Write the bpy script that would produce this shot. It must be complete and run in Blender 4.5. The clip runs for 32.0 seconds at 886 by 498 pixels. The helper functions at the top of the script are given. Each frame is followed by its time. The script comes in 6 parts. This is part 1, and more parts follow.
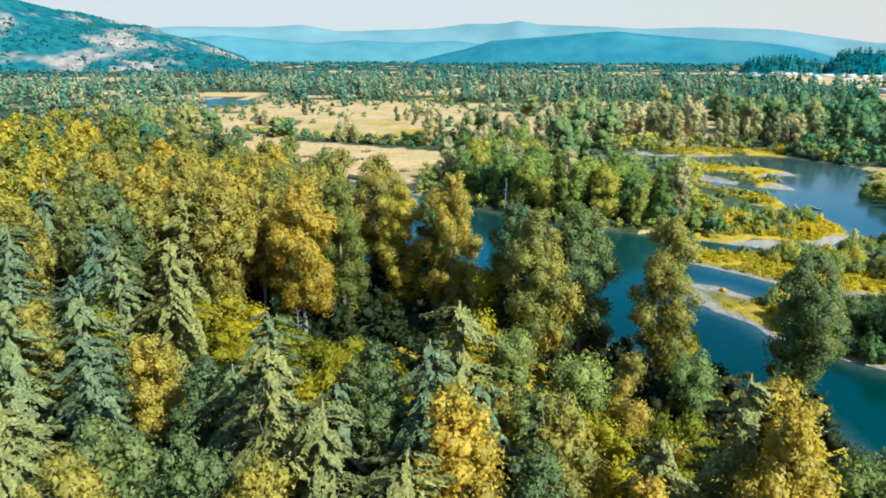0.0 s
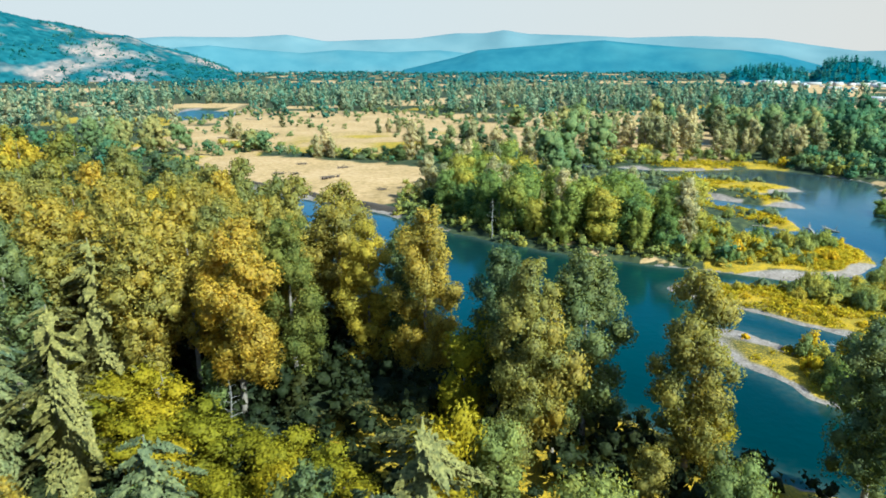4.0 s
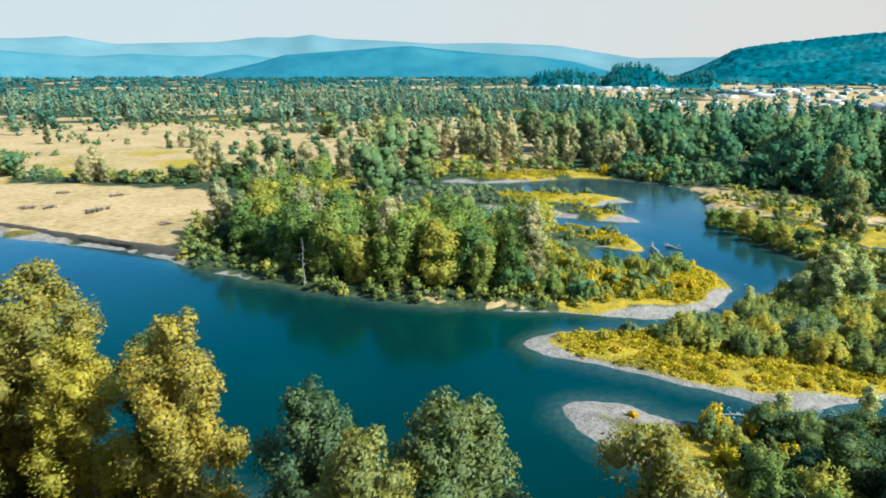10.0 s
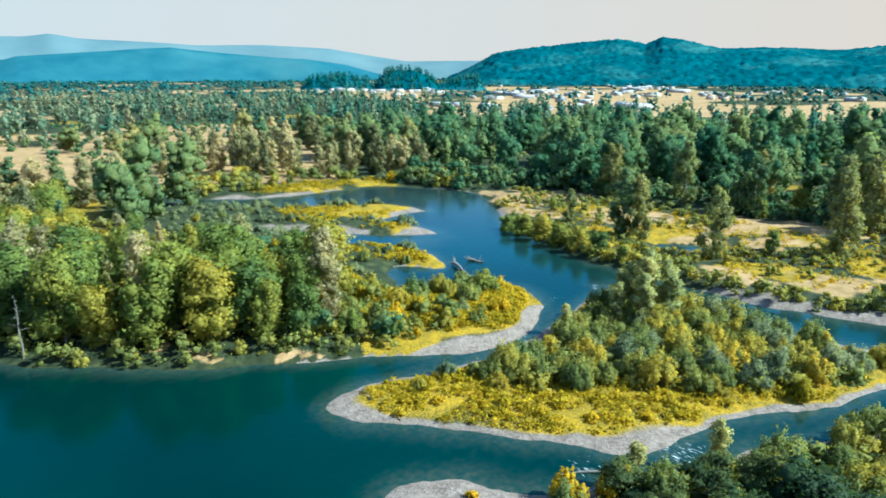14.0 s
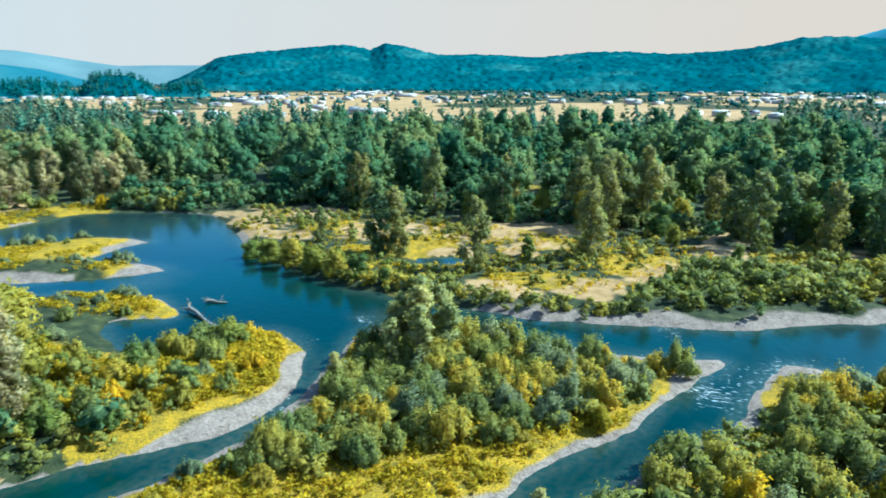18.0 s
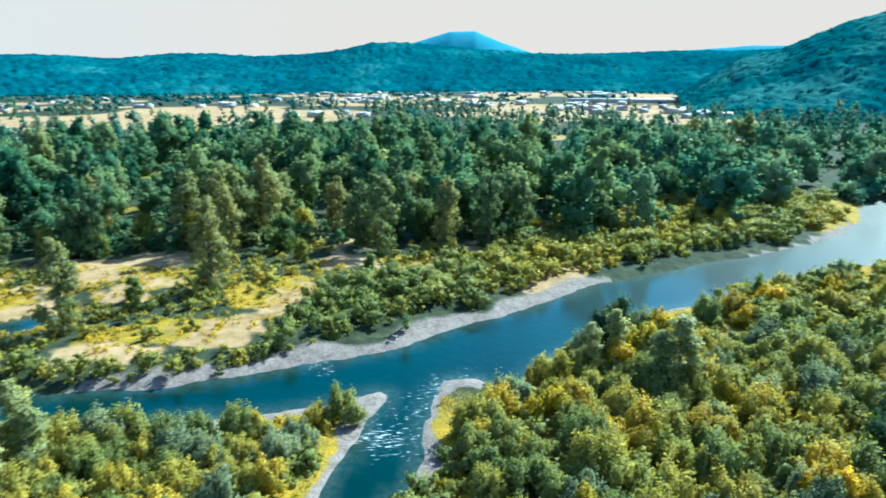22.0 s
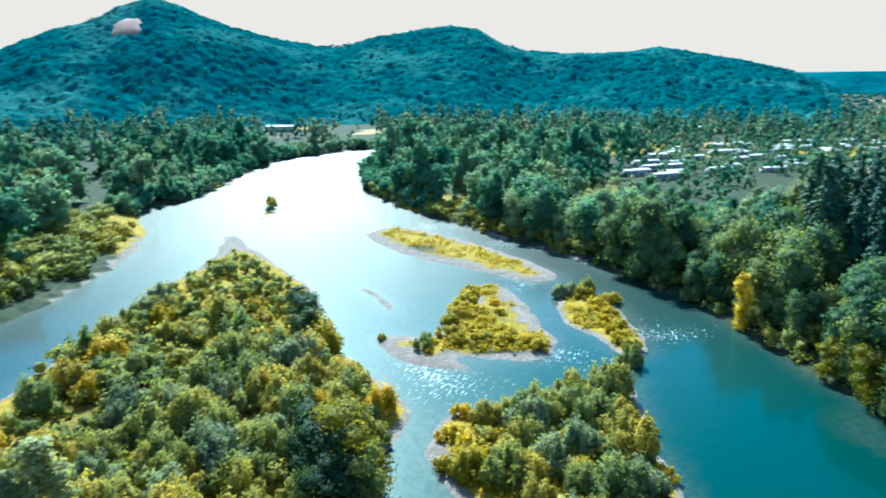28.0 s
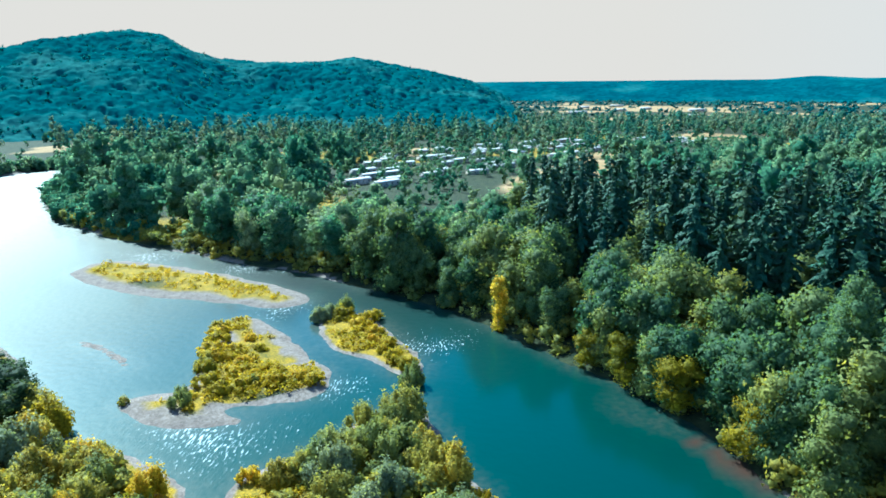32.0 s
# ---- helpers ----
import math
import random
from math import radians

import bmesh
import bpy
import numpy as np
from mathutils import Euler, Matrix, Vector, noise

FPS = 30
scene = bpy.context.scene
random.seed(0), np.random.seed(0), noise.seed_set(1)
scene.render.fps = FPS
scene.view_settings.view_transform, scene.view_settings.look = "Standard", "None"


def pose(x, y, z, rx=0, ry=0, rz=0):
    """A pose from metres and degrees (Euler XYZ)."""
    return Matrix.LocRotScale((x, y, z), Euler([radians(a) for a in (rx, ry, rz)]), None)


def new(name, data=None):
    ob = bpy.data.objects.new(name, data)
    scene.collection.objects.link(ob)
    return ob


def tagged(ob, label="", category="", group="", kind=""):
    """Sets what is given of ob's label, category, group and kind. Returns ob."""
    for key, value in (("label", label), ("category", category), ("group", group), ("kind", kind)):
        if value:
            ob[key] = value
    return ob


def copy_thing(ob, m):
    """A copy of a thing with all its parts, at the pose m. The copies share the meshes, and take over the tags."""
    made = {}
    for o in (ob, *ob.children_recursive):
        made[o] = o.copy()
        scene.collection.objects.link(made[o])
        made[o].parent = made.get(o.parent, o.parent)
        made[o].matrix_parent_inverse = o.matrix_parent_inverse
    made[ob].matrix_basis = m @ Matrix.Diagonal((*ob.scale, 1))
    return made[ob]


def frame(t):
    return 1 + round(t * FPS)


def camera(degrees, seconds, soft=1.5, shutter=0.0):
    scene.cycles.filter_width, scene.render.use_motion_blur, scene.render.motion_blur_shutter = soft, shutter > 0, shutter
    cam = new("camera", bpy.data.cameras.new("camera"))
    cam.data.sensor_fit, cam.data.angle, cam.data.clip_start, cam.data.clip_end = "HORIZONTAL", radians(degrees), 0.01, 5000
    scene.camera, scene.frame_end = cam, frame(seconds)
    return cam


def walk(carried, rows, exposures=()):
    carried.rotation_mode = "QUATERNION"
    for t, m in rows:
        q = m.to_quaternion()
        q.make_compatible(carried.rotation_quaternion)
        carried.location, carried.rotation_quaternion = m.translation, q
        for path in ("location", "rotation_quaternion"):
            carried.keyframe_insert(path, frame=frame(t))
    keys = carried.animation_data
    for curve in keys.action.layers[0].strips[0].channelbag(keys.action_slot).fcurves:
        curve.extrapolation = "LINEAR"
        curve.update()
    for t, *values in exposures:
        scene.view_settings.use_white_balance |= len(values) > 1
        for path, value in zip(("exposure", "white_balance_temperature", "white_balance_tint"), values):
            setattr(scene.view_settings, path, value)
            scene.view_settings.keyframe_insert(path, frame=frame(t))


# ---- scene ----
cam = camera(65.4, 32.0, soft=1.72, shutter=0.5)
# seconds, place, heading, tilt, lean
ROWS = [
    (0, 0.00, -60.00, 59.99, -0.00, -15.96, 0.02),
    (0.5, 0.18, -57.17, 59.95, -0.03, -15.84, -0.01),
    (1, 0.26, -54.14, 59.95, -0.04, -15.74, -0.00),
    (1.5, 0.39, -50.92, 59.94, -0.06, -15.64, -0.08),
    (2, 0.69, -47.57, 59.91, -0.06, -15.52, -0.12),
    (2.5, 1.11, -44.08, 59.86, 0.06, -15.40, -0.14),
    (4.5, 3.34, -28.69, 59.67, 1.75, -15.18, -0.20),
    (5, 3.61, -24.84, 59.60, 2.72, -15.11, -0.23),
    (5.5, 4.02, -21.17, 59.59, 3.62, -15.07, -0.21),
    (6, 4.51, -17.53, 59.65, 4.62, -15.04, -0.16),
    (6.5, 5.01, -13.84, 59.68, 5.65, -15.01, -0.15),
    (7, 5.54, -10.12, 59.65, 6.74, -14.95, -0.14),
    (7.5, 6.07, -6.33, 59.66, 7.97, -14.91, -0.11),
    (8, 6.69, -2.57, 59.68, 9.50, -14.90, -0.06),
    (8.5, 7.40, 1.16, 59.67, 11.13, -14.86, -0.08),
    (9, 8.18, 4.96, 59.64, 12.80, -14.84, -0.07),
    (9.5, 9.06, 8.78, 59.63, 14.48, -14.84, -0.09),
    (10, 9.94, 12.72, 59.57, 16.22, -14.85, -0.00),
    (10.5, 10.99, 16.44, 59.50, 17.96, -14.82, -0.04),
    (11, 12.16, 20.09, 59.43, 19.80, -14.80, -0.02),
    (11.5, 13.38, 23.81, 59.27, 22.10, -14.78, -0.01),
    (12, 14.74, 27.31, 59.03, 24.53, -14.76, 0.04),
    (12.5, 16.09, 30.64, 58.86, 27.00, -14.71, 0.08),
    (13, 17.57, 33.81, 58.80, 29.42, -14.67, 0.11),
    (13.5, 19.04, 37.03, 58.75, 31.94, -14.63, 0.06),
    (15.5, 26.42, 48.53, 58.73, 41.96, -14.49, 0.04),
    (16, 28.35, 51.30, 58.69, 44.71, -14.41, 0.09),
    (16.5, 30.34, 53.92, 58.64, 47.43, -14.35, 0.09),
    (17, 32.52, 56.49, 58.59, 50.19, -14.28, 0.11),
    (17.5, 35.01, 58.80, 58.53, 52.99, -14.23, 0.10),
    (18, 37.47, 60.89, 58.48, 56.03, -14.19, 0.02),
    (18.5, 39.90, 62.82, 58.49, 59.44, -14.17, -0.03),
    (19, 42.52, 64.62, 58.52, 62.90, -14.14, -0.03),
    (19.5, 45.29, 66.30, 58.52, 66.83, -14.11, -0.03),
    (20, 48.17, 67.83, 58.52, 70.98, -14.07, 0.02),
    (20.5, 51.27, 69.15, 58.54, 75.21, -14.08, -0.01),
    (21, 54.88, 70.27, 58.54, 79.45, -14.11, -0.10),
    (21.5, 58.22, 71.34, 58.56, 83.82, -14.08, -0.22),
    (22, 61.44, 72.29, 58.64, 88.22, -14.09, -0.22),
    (22.5, 64.69, 72.97, 58.73, 92.75, -14.10, -0.18),
    (23, 67.83, 73.24, 58.84, 97.37, -14.09, -0.24),
    (23.5, 70.98, 73.29, 58.93, 102.19, -14.10, -0.28),
    (24, 74.15, 73.38, 58.97, 107.36, -14.09, -0.23),
    (24.5, 77.39, 73.19, 58.96, 112.59, -14.06, -0.14),
    (25, 80.75, 72.74, 58.90, 117.97, -14.02, -0.17),
    (25.5, 84.12, 72.13, 58.79, 123.34, -13.99, -0.08),
    (27.5, 94.95, 68.88, 58.21, 141.61, -13.62, 0.00),
    (28, 97.49, 68.04, 58.32, 146.44, -13.56, -0.04),
    (28.5, 99.80, 67.21, 58.44, 151.48, -13.51, -0.03),
    (29, 101.98, 66.53, 58.55, 156.42, -13.43, -0.10),
    (29.5, 103.96, 65.81, 58.63, 160.44, -13.35, -0.06),
    (30, 105.84, 65.05, 58.71, 163.60, -13.25, -0.08),
    (30.5, 107.69, 64.22, 58.79, 166.73, -13.19, -0.11),
    (31, 109.50, 63.35, 58.84, 168.18, -13.08, -0.15),
    (31.5, 111.06, 62.50, 58.86, 169.64, -12.99, -0.13),
    (32, 112.50, 61.64, 58.87, 170.84, -12.88, -0.12),
]

def aim(x, y, z, heading, tilt, lean):
    """Camera pose from a compass heading, a tilt above the level and a lean, in degrees."""
    return pose(x, y, z, 90 + tilt, 0, -heading) @ pose(0, 0, 0, 0, 0, lean)


walk(cam, [(t, aim(*row)) for t, *row in ROWS], [(0.0, 1.4, 5120, -4), (13.0, 1.36, 4980, -5), (17.0, 1.36, 4800, -6), (22, 1.52, 4560, -8), (26, 1.64, 4540, -8), (29.0, 1.54, 4580, -8), (32.0, 1.46, 4560, -8)])

# ---- daylight ----
SUN_HEADING, SUN_HEIGHT = 134.0, 41.0
world = bpy.data.worlds.new("sky")
scene.world = world
world.use_nodes = True
wn = world.node_tree
sky = wn.nodes.new("ShaderNodeTexSky")
sky.sky_type, sky.sun_disc = "NISHITA", False
sky.sun_elevation, sky.sun_rotation = radians(SUN_HEIGHT), radians(SUN_HEADING)
sky.altitude, sky.air_density, sky.dust_density, sky.ozone_density = 100, 1.0, 0.6, 1.5
haze = wn.nodes.new("ShaderNodeMix")
haze.data_type, haze.blend_type = "RGBA", "MIX"
haze_tone = wn.nodes.new("ShaderNodeMix")
haze_tone.data_type = "RGBA"
haze_tone.inputs[6].default_value, haze_tone.inputs[7].default_value = (3.32, 3.02, 2.7, 1), (3.8, 2.72, 1.98, 1)
wn.links.new(haze_tone.outputs[2], haze.inputs[7])
way = wn.nodes.new("ShaderNodeTexCoord")
level = wn.nodes.new("ShaderNodeSeparateXYZ")
wn.links.new(way.outputs["Generated"], level.inputs[0])
low_air = wn.nodes.new("ShaderNodeMapRange")
for slot, v in ((1, 0.12), (2, 0.21), (3, 1.0), (4, 0.0)):
    low_air.inputs[slot].default_value = v
# the haze stands higher on the sun's side
to_sun = wn.nodes.new("ShaderNodeVectorMath")
to_sun.operation = "DOT_PRODUCT"
to_sun.inputs[1].default_value = (math.sin(radians(SUN_HEADING)), math.cos(radians(SUN_HEADING)), 0)
wn.links.new(way.outputs["Generated"], to_sun.inputs[0])
sunward = wn.nodes.new("ShaderNodeMapRange")
sunward.interpolation_type = "SMOOTHSTEP"
for slot, v in ((1, 0.7), (2, 0.97), (3, 0.0), (4, -0.17)):
    sunward.inputs[slot].default_value = v
wn.links.new(to_sun.outputs["Value"], sunward.inputs[0])
tone_side = wn.nodes.new("ShaderNodeMapRange")
for slot, v in ((1, -0.75), (2, 0.6), (3, 0.0), (4, 1.0)):
    tone_side.inputs[slot].default_value = v
wn.links.new(to_sun.outputs["Value"], tone_side.inputs[0])
wn.links.new(tone_side.outputs[0], haze_tone.inputs[0])
air_level = wn.nodes.new("ShaderNodeMath")
wn.links.new(level.outputs[2], air_level.inputs[0])
wn.links.new(sunward.outputs[0], air_level.inputs[1])
wn.links.new(air_level.outputs[0], low_air.inputs[0])
wn.links.new(low_air.outputs[0], haze.inputs[0])
wn.links.new(sky.outputs[0], haze.inputs[6])
wn.links.new(haze.outputs[2], wn.nodes["Background"].inputs[0])
wn.nodes["Background"].inputs[1].default_value = 0.095
sun = new("sun", bpy.data.lights.new("sun", "SUN"))
sun.data.energy, sun.data.angle, sun.data.color = 5.0, radians(0.6), (1.0, 0.95, 0.80)
sun.matrix_basis = pose(0, 0, 300, 90 - SUN_HEIGHT, 0, 180 - SUN_HEADING)


# ---- materials ----
def nodes_of(name):
    m = bpy.data.materials.new(name)
    m.use_nodes = True
    t = m.node_tree
    return m, t, t.nodes["Principled BSDF"]


def link(t, a, b):
    t.links.new(a, b)


def ramp(t, fac, stops):
    r = t.nodes.new("ShaderNodeValToRGB")
    e = r.color_ramp.elements
    while len(e) < len(stops):
        e.new(0.5)
    for k, (p, c) in enumerate(stops):
        e[k].position, e[k].color = p, (*c, 1)
    if fac is not None:
        link(t, fac, r.inputs[0])
    return r.outputs[0]


def tex(t, scale, detail=3.0, vec=None, kind="ShaderNodeTexNoise"):
    n = t.nodes.new(kind)
    n.inputs["Scale"].default_value = scale
    if kind == "ShaderNodeTexNoise":
        n.inputs["Detail"].default_value = detail
    if vec is not None:
        link(t, vec, n.inputs["Vector"])
    return n


def where(t):
    return t.nodes.new("ShaderNodeNewGeometry").outputs["Position"]


def mix(t, fac, a, b, how="MIX"):
    m = t.nodes.new("ShaderNodeMix")
    m.data_type, m.blend_type = "RGBA", how
    for slot, v in ((0, fac), (6, a), (7, b)):
        if isinstance(v, (int, float)):
            m.inputs[slot].default_value = v
        elif isinstance(v, tuple):
            m.inputs[slot].default_value = (*v, 1)
        else:
            link(t, v, m.inputs[slot])
    return m.outputs[2]


def calc(t, op, a, b=0.0, c=0.0):
    m = t.nodes.new("ShaderNodeMath")
    m.operation = op
    for k, v in enumerate((a, b, c)):
        if isinstance(v, (int, float)):
            m.inputs[k].default_value = v
        else:
            link(t, v, m.inputs[k])
    return m.outputs[0]


def bump(t, p, height, strength, distance):
    b = t.nodes.new("ShaderNodeBump")
    b.inputs["Strength"].default_value, b.inputs["Distance"].default_value = strength, distance
    link(t, height, b.inputs["Height"])
    link(t, b.outputs[0], p.inputs["Normal"])


def leaf_material(name, stops, joined=False, glow=0.5, gloss=0.1, shine=(1.25, 1.15, 0.55), fleck=2.6):
    """Foliage: one hue a plant, each spray a little lighter or darker, sun shining through."""
    m, t, p = nodes_of(name)
    if joined:
        a = t.nodes.new("ShaderNodeAttribute")
        a.attribute_name = "tint"
        plant = a.outputs["Fac"]
    else:
        plant = t.nodes.new("ShaderNodeObjectInfo").outputs["Random"]
    spray = t.nodes.new("ShaderNodeNewGeometry").outputs["Random Per Island"]
    patch = tex(t, 0.22, 2, where(t)).outputs["Fac"]
    f = calc(t, "ADD", calc(t, "MULTIPLY", plant, 0.72), calc(t, "MULTIPLY", calc(t, "SUBTRACT", patch, 0.28), 0.5))
    f = calc(t, "ADD", f, calc(t, "MULTIPLY", calc(t, "SUBTRACT", spray, 0.5), 0.1))
    col = ramp(t, f, stops)
    spread = 0.26 if joined else 0.48
    light = calc(t, "ADD", 1 - spread / 2, calc(t, "MULTIPLY", spray, spread))
    col = mix(t, 1.0, col, ramp(t, calc(t, "MULTIPLY", light, 0.6), [(0, (0, 0, 0)), (1, (1.667, 1.667, 1.667))]), "MULTIPLY")
    leafy = tex(t, fleck, 2, where(t)).outputs["Fac"]
    col = mix(t, 1.0, col, ramp(t, leafy, [(0.3, (0.55, 0.6, 0.62)), (0.7, (1.3, 1.27, 1.2))]), "MULTIPLY")
    link(t, col, p.inputs["Base Color"])
    bump(t, p, leafy, 0.7, 0.5 / fleck)
    p.inputs["Roughness"].default_value, p.inputs["Specular IOR Level"].default_value = 0.6, gloss
    tr = t.nodes.new("ShaderNodeBsdfTranslucent")
    link(t, mix(t, 1.0, col, shine, "MULTIPLY"), tr.inputs[0])
    mx = t.nodes.new("ShaderNodeMixShader")
    mx.inputs[0].default_value = glow
    link(t, p.outputs[0], mx.inputs[1])
    link(t, tr.outputs[0], mx.inputs[2])
    link(t, mx.outputs[0], t.nodes["Material Output"].inputs[0])
    return m


COTTON = [(0.0, (0.057, 0.096, 0.044)), (0.28, (0.148, 0.167, 0.049)), (0.52, (0.265, 0.222, 0.039)), (0.78, (0.394, 0.273, 0.026)), (1.0, (0.52, 0.313, 0.015))]
BROAD = [(0.0, (0.076, 0.135, 0.047)), (0.4, (0.191, 0.232, 0.05)), (0.72, (0.322, 0.294, 0.047)), (1.0, (0.443, 0.339, 0.041))]
GOLDEN = [(0.0, (0.111, 0.139, 0.037)), (0.4, (0.267, 0.235, 0.037)), (0.72, (0.411, 0.309, 0.029)), (1.0, (0.522, 0.352, 0.021))]
OLIVE = [(0.0, (0.075, 0.134, 0.069)), (0.4, (0.157, 0.211, 0.092)), (0.72, (0.273, 0.268, 0.098)), (1.0, (0.451, 0.345, 0.103))]
FIR = [(0.0, (0.065, 0.095, 0.06)), (0.45, (0.12, 0.13, 0.052)), (1.0, (0.2, 0.165, 0.04))]
DARK_FIR = [(0.0, (0.026, 0.078, 0.051)), (0.5, (0.053, 0.109, 0.061)), (1.0, (0.105, 0.147, 0.068))]
MAPLE = [(0.0, (0.052, 0.113, 0.061)), (0.4, (0.121, 0.184, 0.082)), (0.75, (0.231, 0.256, 0.076)), (1.0, (0.42, 0.348, 0.041))]
SOUTH = [(0.0, (0.043, 0.131, 0.081)), (0.4, (0.112, 0.225, 0.129)), (0.7, (0.23, 0.307, 0.156)), (1.0, (0.423, 0.412, 0.204))]
# Near-black leaf colour that stands in for the deep shade between trunks.
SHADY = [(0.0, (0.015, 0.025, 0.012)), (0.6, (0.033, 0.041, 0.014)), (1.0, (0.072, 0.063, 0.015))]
WILLOW = [(0.0, (0.129, 0.172, 0.06)), (0.42, (0.252, 0.26, 0.064)), (0.72, (0.392, 0.328, 0.047)), (1.0, (0.582, 0.4, 0.017))]
YELLOW = [(0.0, (0.237, 0.207, 0.01)), (0.5, (0.445, 0.327, 0.008)), (1.0, (0.654, 0.412, 0.006))]
# Leaf green pushed towards teal to carry some distance haze.
OUTER = [(0.0, (0.035, 0.13, 0.105)), (0.4, (0.085, 0.18, 0.125)), (0.7, (0.22, 0.26, 0.15)), (1.0, (0.338, 0.281, 0.147))]
RUSSET = [(0.0, (0.09, 0.04, 0.03)), (1.0, (0.16, 0.07, 0.045))]
SILVER = [(0.0, (0.15, 0.189, 0.102)), (0.5, (0.22, 0.252, 0.132)), (1.0, (0.299, 0.315, 0.162))]
FARWOOD = [(0.0, (0.04, 0.111, 0.063)), (0.35, (0.099, 0.183, 0.091)), (0.65, (0.21, 0.251, 0.093)), (1.0, (0.381, 0.307, 0.103))]
# Haze is put into the leaf colour here, bluer than the foliage itself.
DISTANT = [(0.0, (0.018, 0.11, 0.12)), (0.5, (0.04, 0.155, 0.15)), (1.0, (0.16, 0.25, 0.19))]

# Hill foliage, with distance haze mixed into its base colour.
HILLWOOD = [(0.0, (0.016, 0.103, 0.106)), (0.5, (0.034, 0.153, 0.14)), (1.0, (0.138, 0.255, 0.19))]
ASPEN_LEAF = [(0.0, (0.22, 0.26, 0.1)), (0.5, (0.36, 0.36, 0.13)), (1.0, (0.52, 0.45, 0.15))]
# Green darkened to paint shade on the long island; also serves darker trees.
DEEP_GREEN = [(0.0, (0.03, 0.06, 0.03)), (0.5, (0.065, 0.1, 0.04)), (0.85, (0.13, 0.15, 0.045)), (1.0, (0.26, 0.22, 0.035))]
LEMON = [(0.0, (0.129, 0.136, 0.011)), (0.5, (0.258, 0.22, 0.01)), (1.0, (0.413, 0.296, 0.008))]
STRAW = [(0.0, (0.132, 0.158, 0.074)), (0.35, (0.275, 0.263, 0.126)), (0.7, (0.462, 0.389, 0.2)), (1.0, (0.616, 0.483, 0.263))]

M_COTTON, M_COTTON_J = leaf_material("cottonwood_leaves", COTTON, gloss=0.3), leaf_material("cottonwood_leaves_wood", COTTON, True)
M_ASPEN = leaf_material("poplar_leaves", ASPEN_LEAF, gloss=0.3)
M_DEEP = leaf_material("deep_green_leaves", DEEP_GREEN)
M_STRAW = leaf_material("straw_leaves", STRAW)
M_BRIGHT = leaf_material("bright_yellow_leaves", [(0.0, (0.62, 0.44, 0.02)), (1.0, (0.8, 0.58, 0.03))], glow=0.35)
M_LEMON = leaf_material("lemon_leaves", LEMON)
M_BROAD = leaf_material("broad_leaves", BROAD)
M_FIR = leaf_material("fir_needles", FIR, glow=0.12)
M_WILLOW, M_WILLOW_J = leaf_material("willow_leaves", WILLOW), leaf_material("willow_leaves_thicket", WILLOW, True)
M_GOLDEN = leaf_material("golden_cottonwood_leaves", GOLDEN)
M_YELLOW, M_YELLOW_J = leaf_material("yellow_leaves", YELLOW), leaf_material("yellow_grass", YELLOW, True)
M_DARK_FIR = leaf_material("dark_fir_needles", DARK_FIR, glow=0.12)
M_MAPLE = leaf_material("maple_leaves", MAPLE)
M_SOUTH = leaf_material("south_wood_leaves", SOUTH, True, 0.55, 0.0, (1.0, 1.05, 0.9), 1.3)
M_SOUTH_BANK = leaf_material("south_bank_leaves", SOUTH, False, 0.6, 0.1, (1.05, 1.1, 0.75))
M_SHADY = leaf_material("understory_shade_leaves", SHADY, True)
M_OLIVE = leaf_material("olive_cottonwood_leaves", OLIVE)
M_RUSSET = leaf_material("russet_leaves", RUSSET)
M_OUTER = leaf_material("outer_wood_leaves", OUTER, True, 0.4, 0.0, (1.0, 1.05, 0.9), 0.7)
M_SILVER = leaf_material("silver_willow_leaves", SILVER)
M_FARWOOD = leaf_material("far_wood_leaves", FARWOOD, True, 0.52, 0.0, (1.1, 1.1, 0.8), 1.3)
M_HILLWOOD = leaf_material("hazed_hill_leaves", HILLWOOD, True, 0.6, 0.0, (0.9, 1.0, 1.0), 0.25)
M_DISTANT = leaf_material("hazed_distant_leaves", DISTANT, True, 0.42, 0.0, (0.9, 1.0, 1.0), 0.35)


def plain(name, a, b, scale, rough=0.85, relief=0.3, depth=0.02, metal=0.0):
    m, t, p = nodes_of(name)
    w = where(t)
    n1, n2 = tex(t, scale, 5, w).outputs["Fac"], tex(t, scale * 0.13, 3, w).outputs["Fac"]
    col = mix(t, n1, a, b)
    link(t, mix(t, calc(t, "MULTIPLY", n2, 0.5), col, tuple(0.6 * v for v in a)), p.inputs["Base Color"])
    p.inputs["Roughness"].default_value, p.inputs["Metallic"].default_value = rough, metal
    bump(t, p, n1, relief, depth)
    return m


M_BARK = plain("bark", (0.11, 0.085, 0.06), (0.24, 0.21, 0.17), 3.0, 0.9, 0.6, 0.05)
M_DEAD = plain("bleached_wood", (0.14, 0.125, 0.105), (0.26, 0.235, 0.2), 4.0, 0.8, 0.5, 0.03)


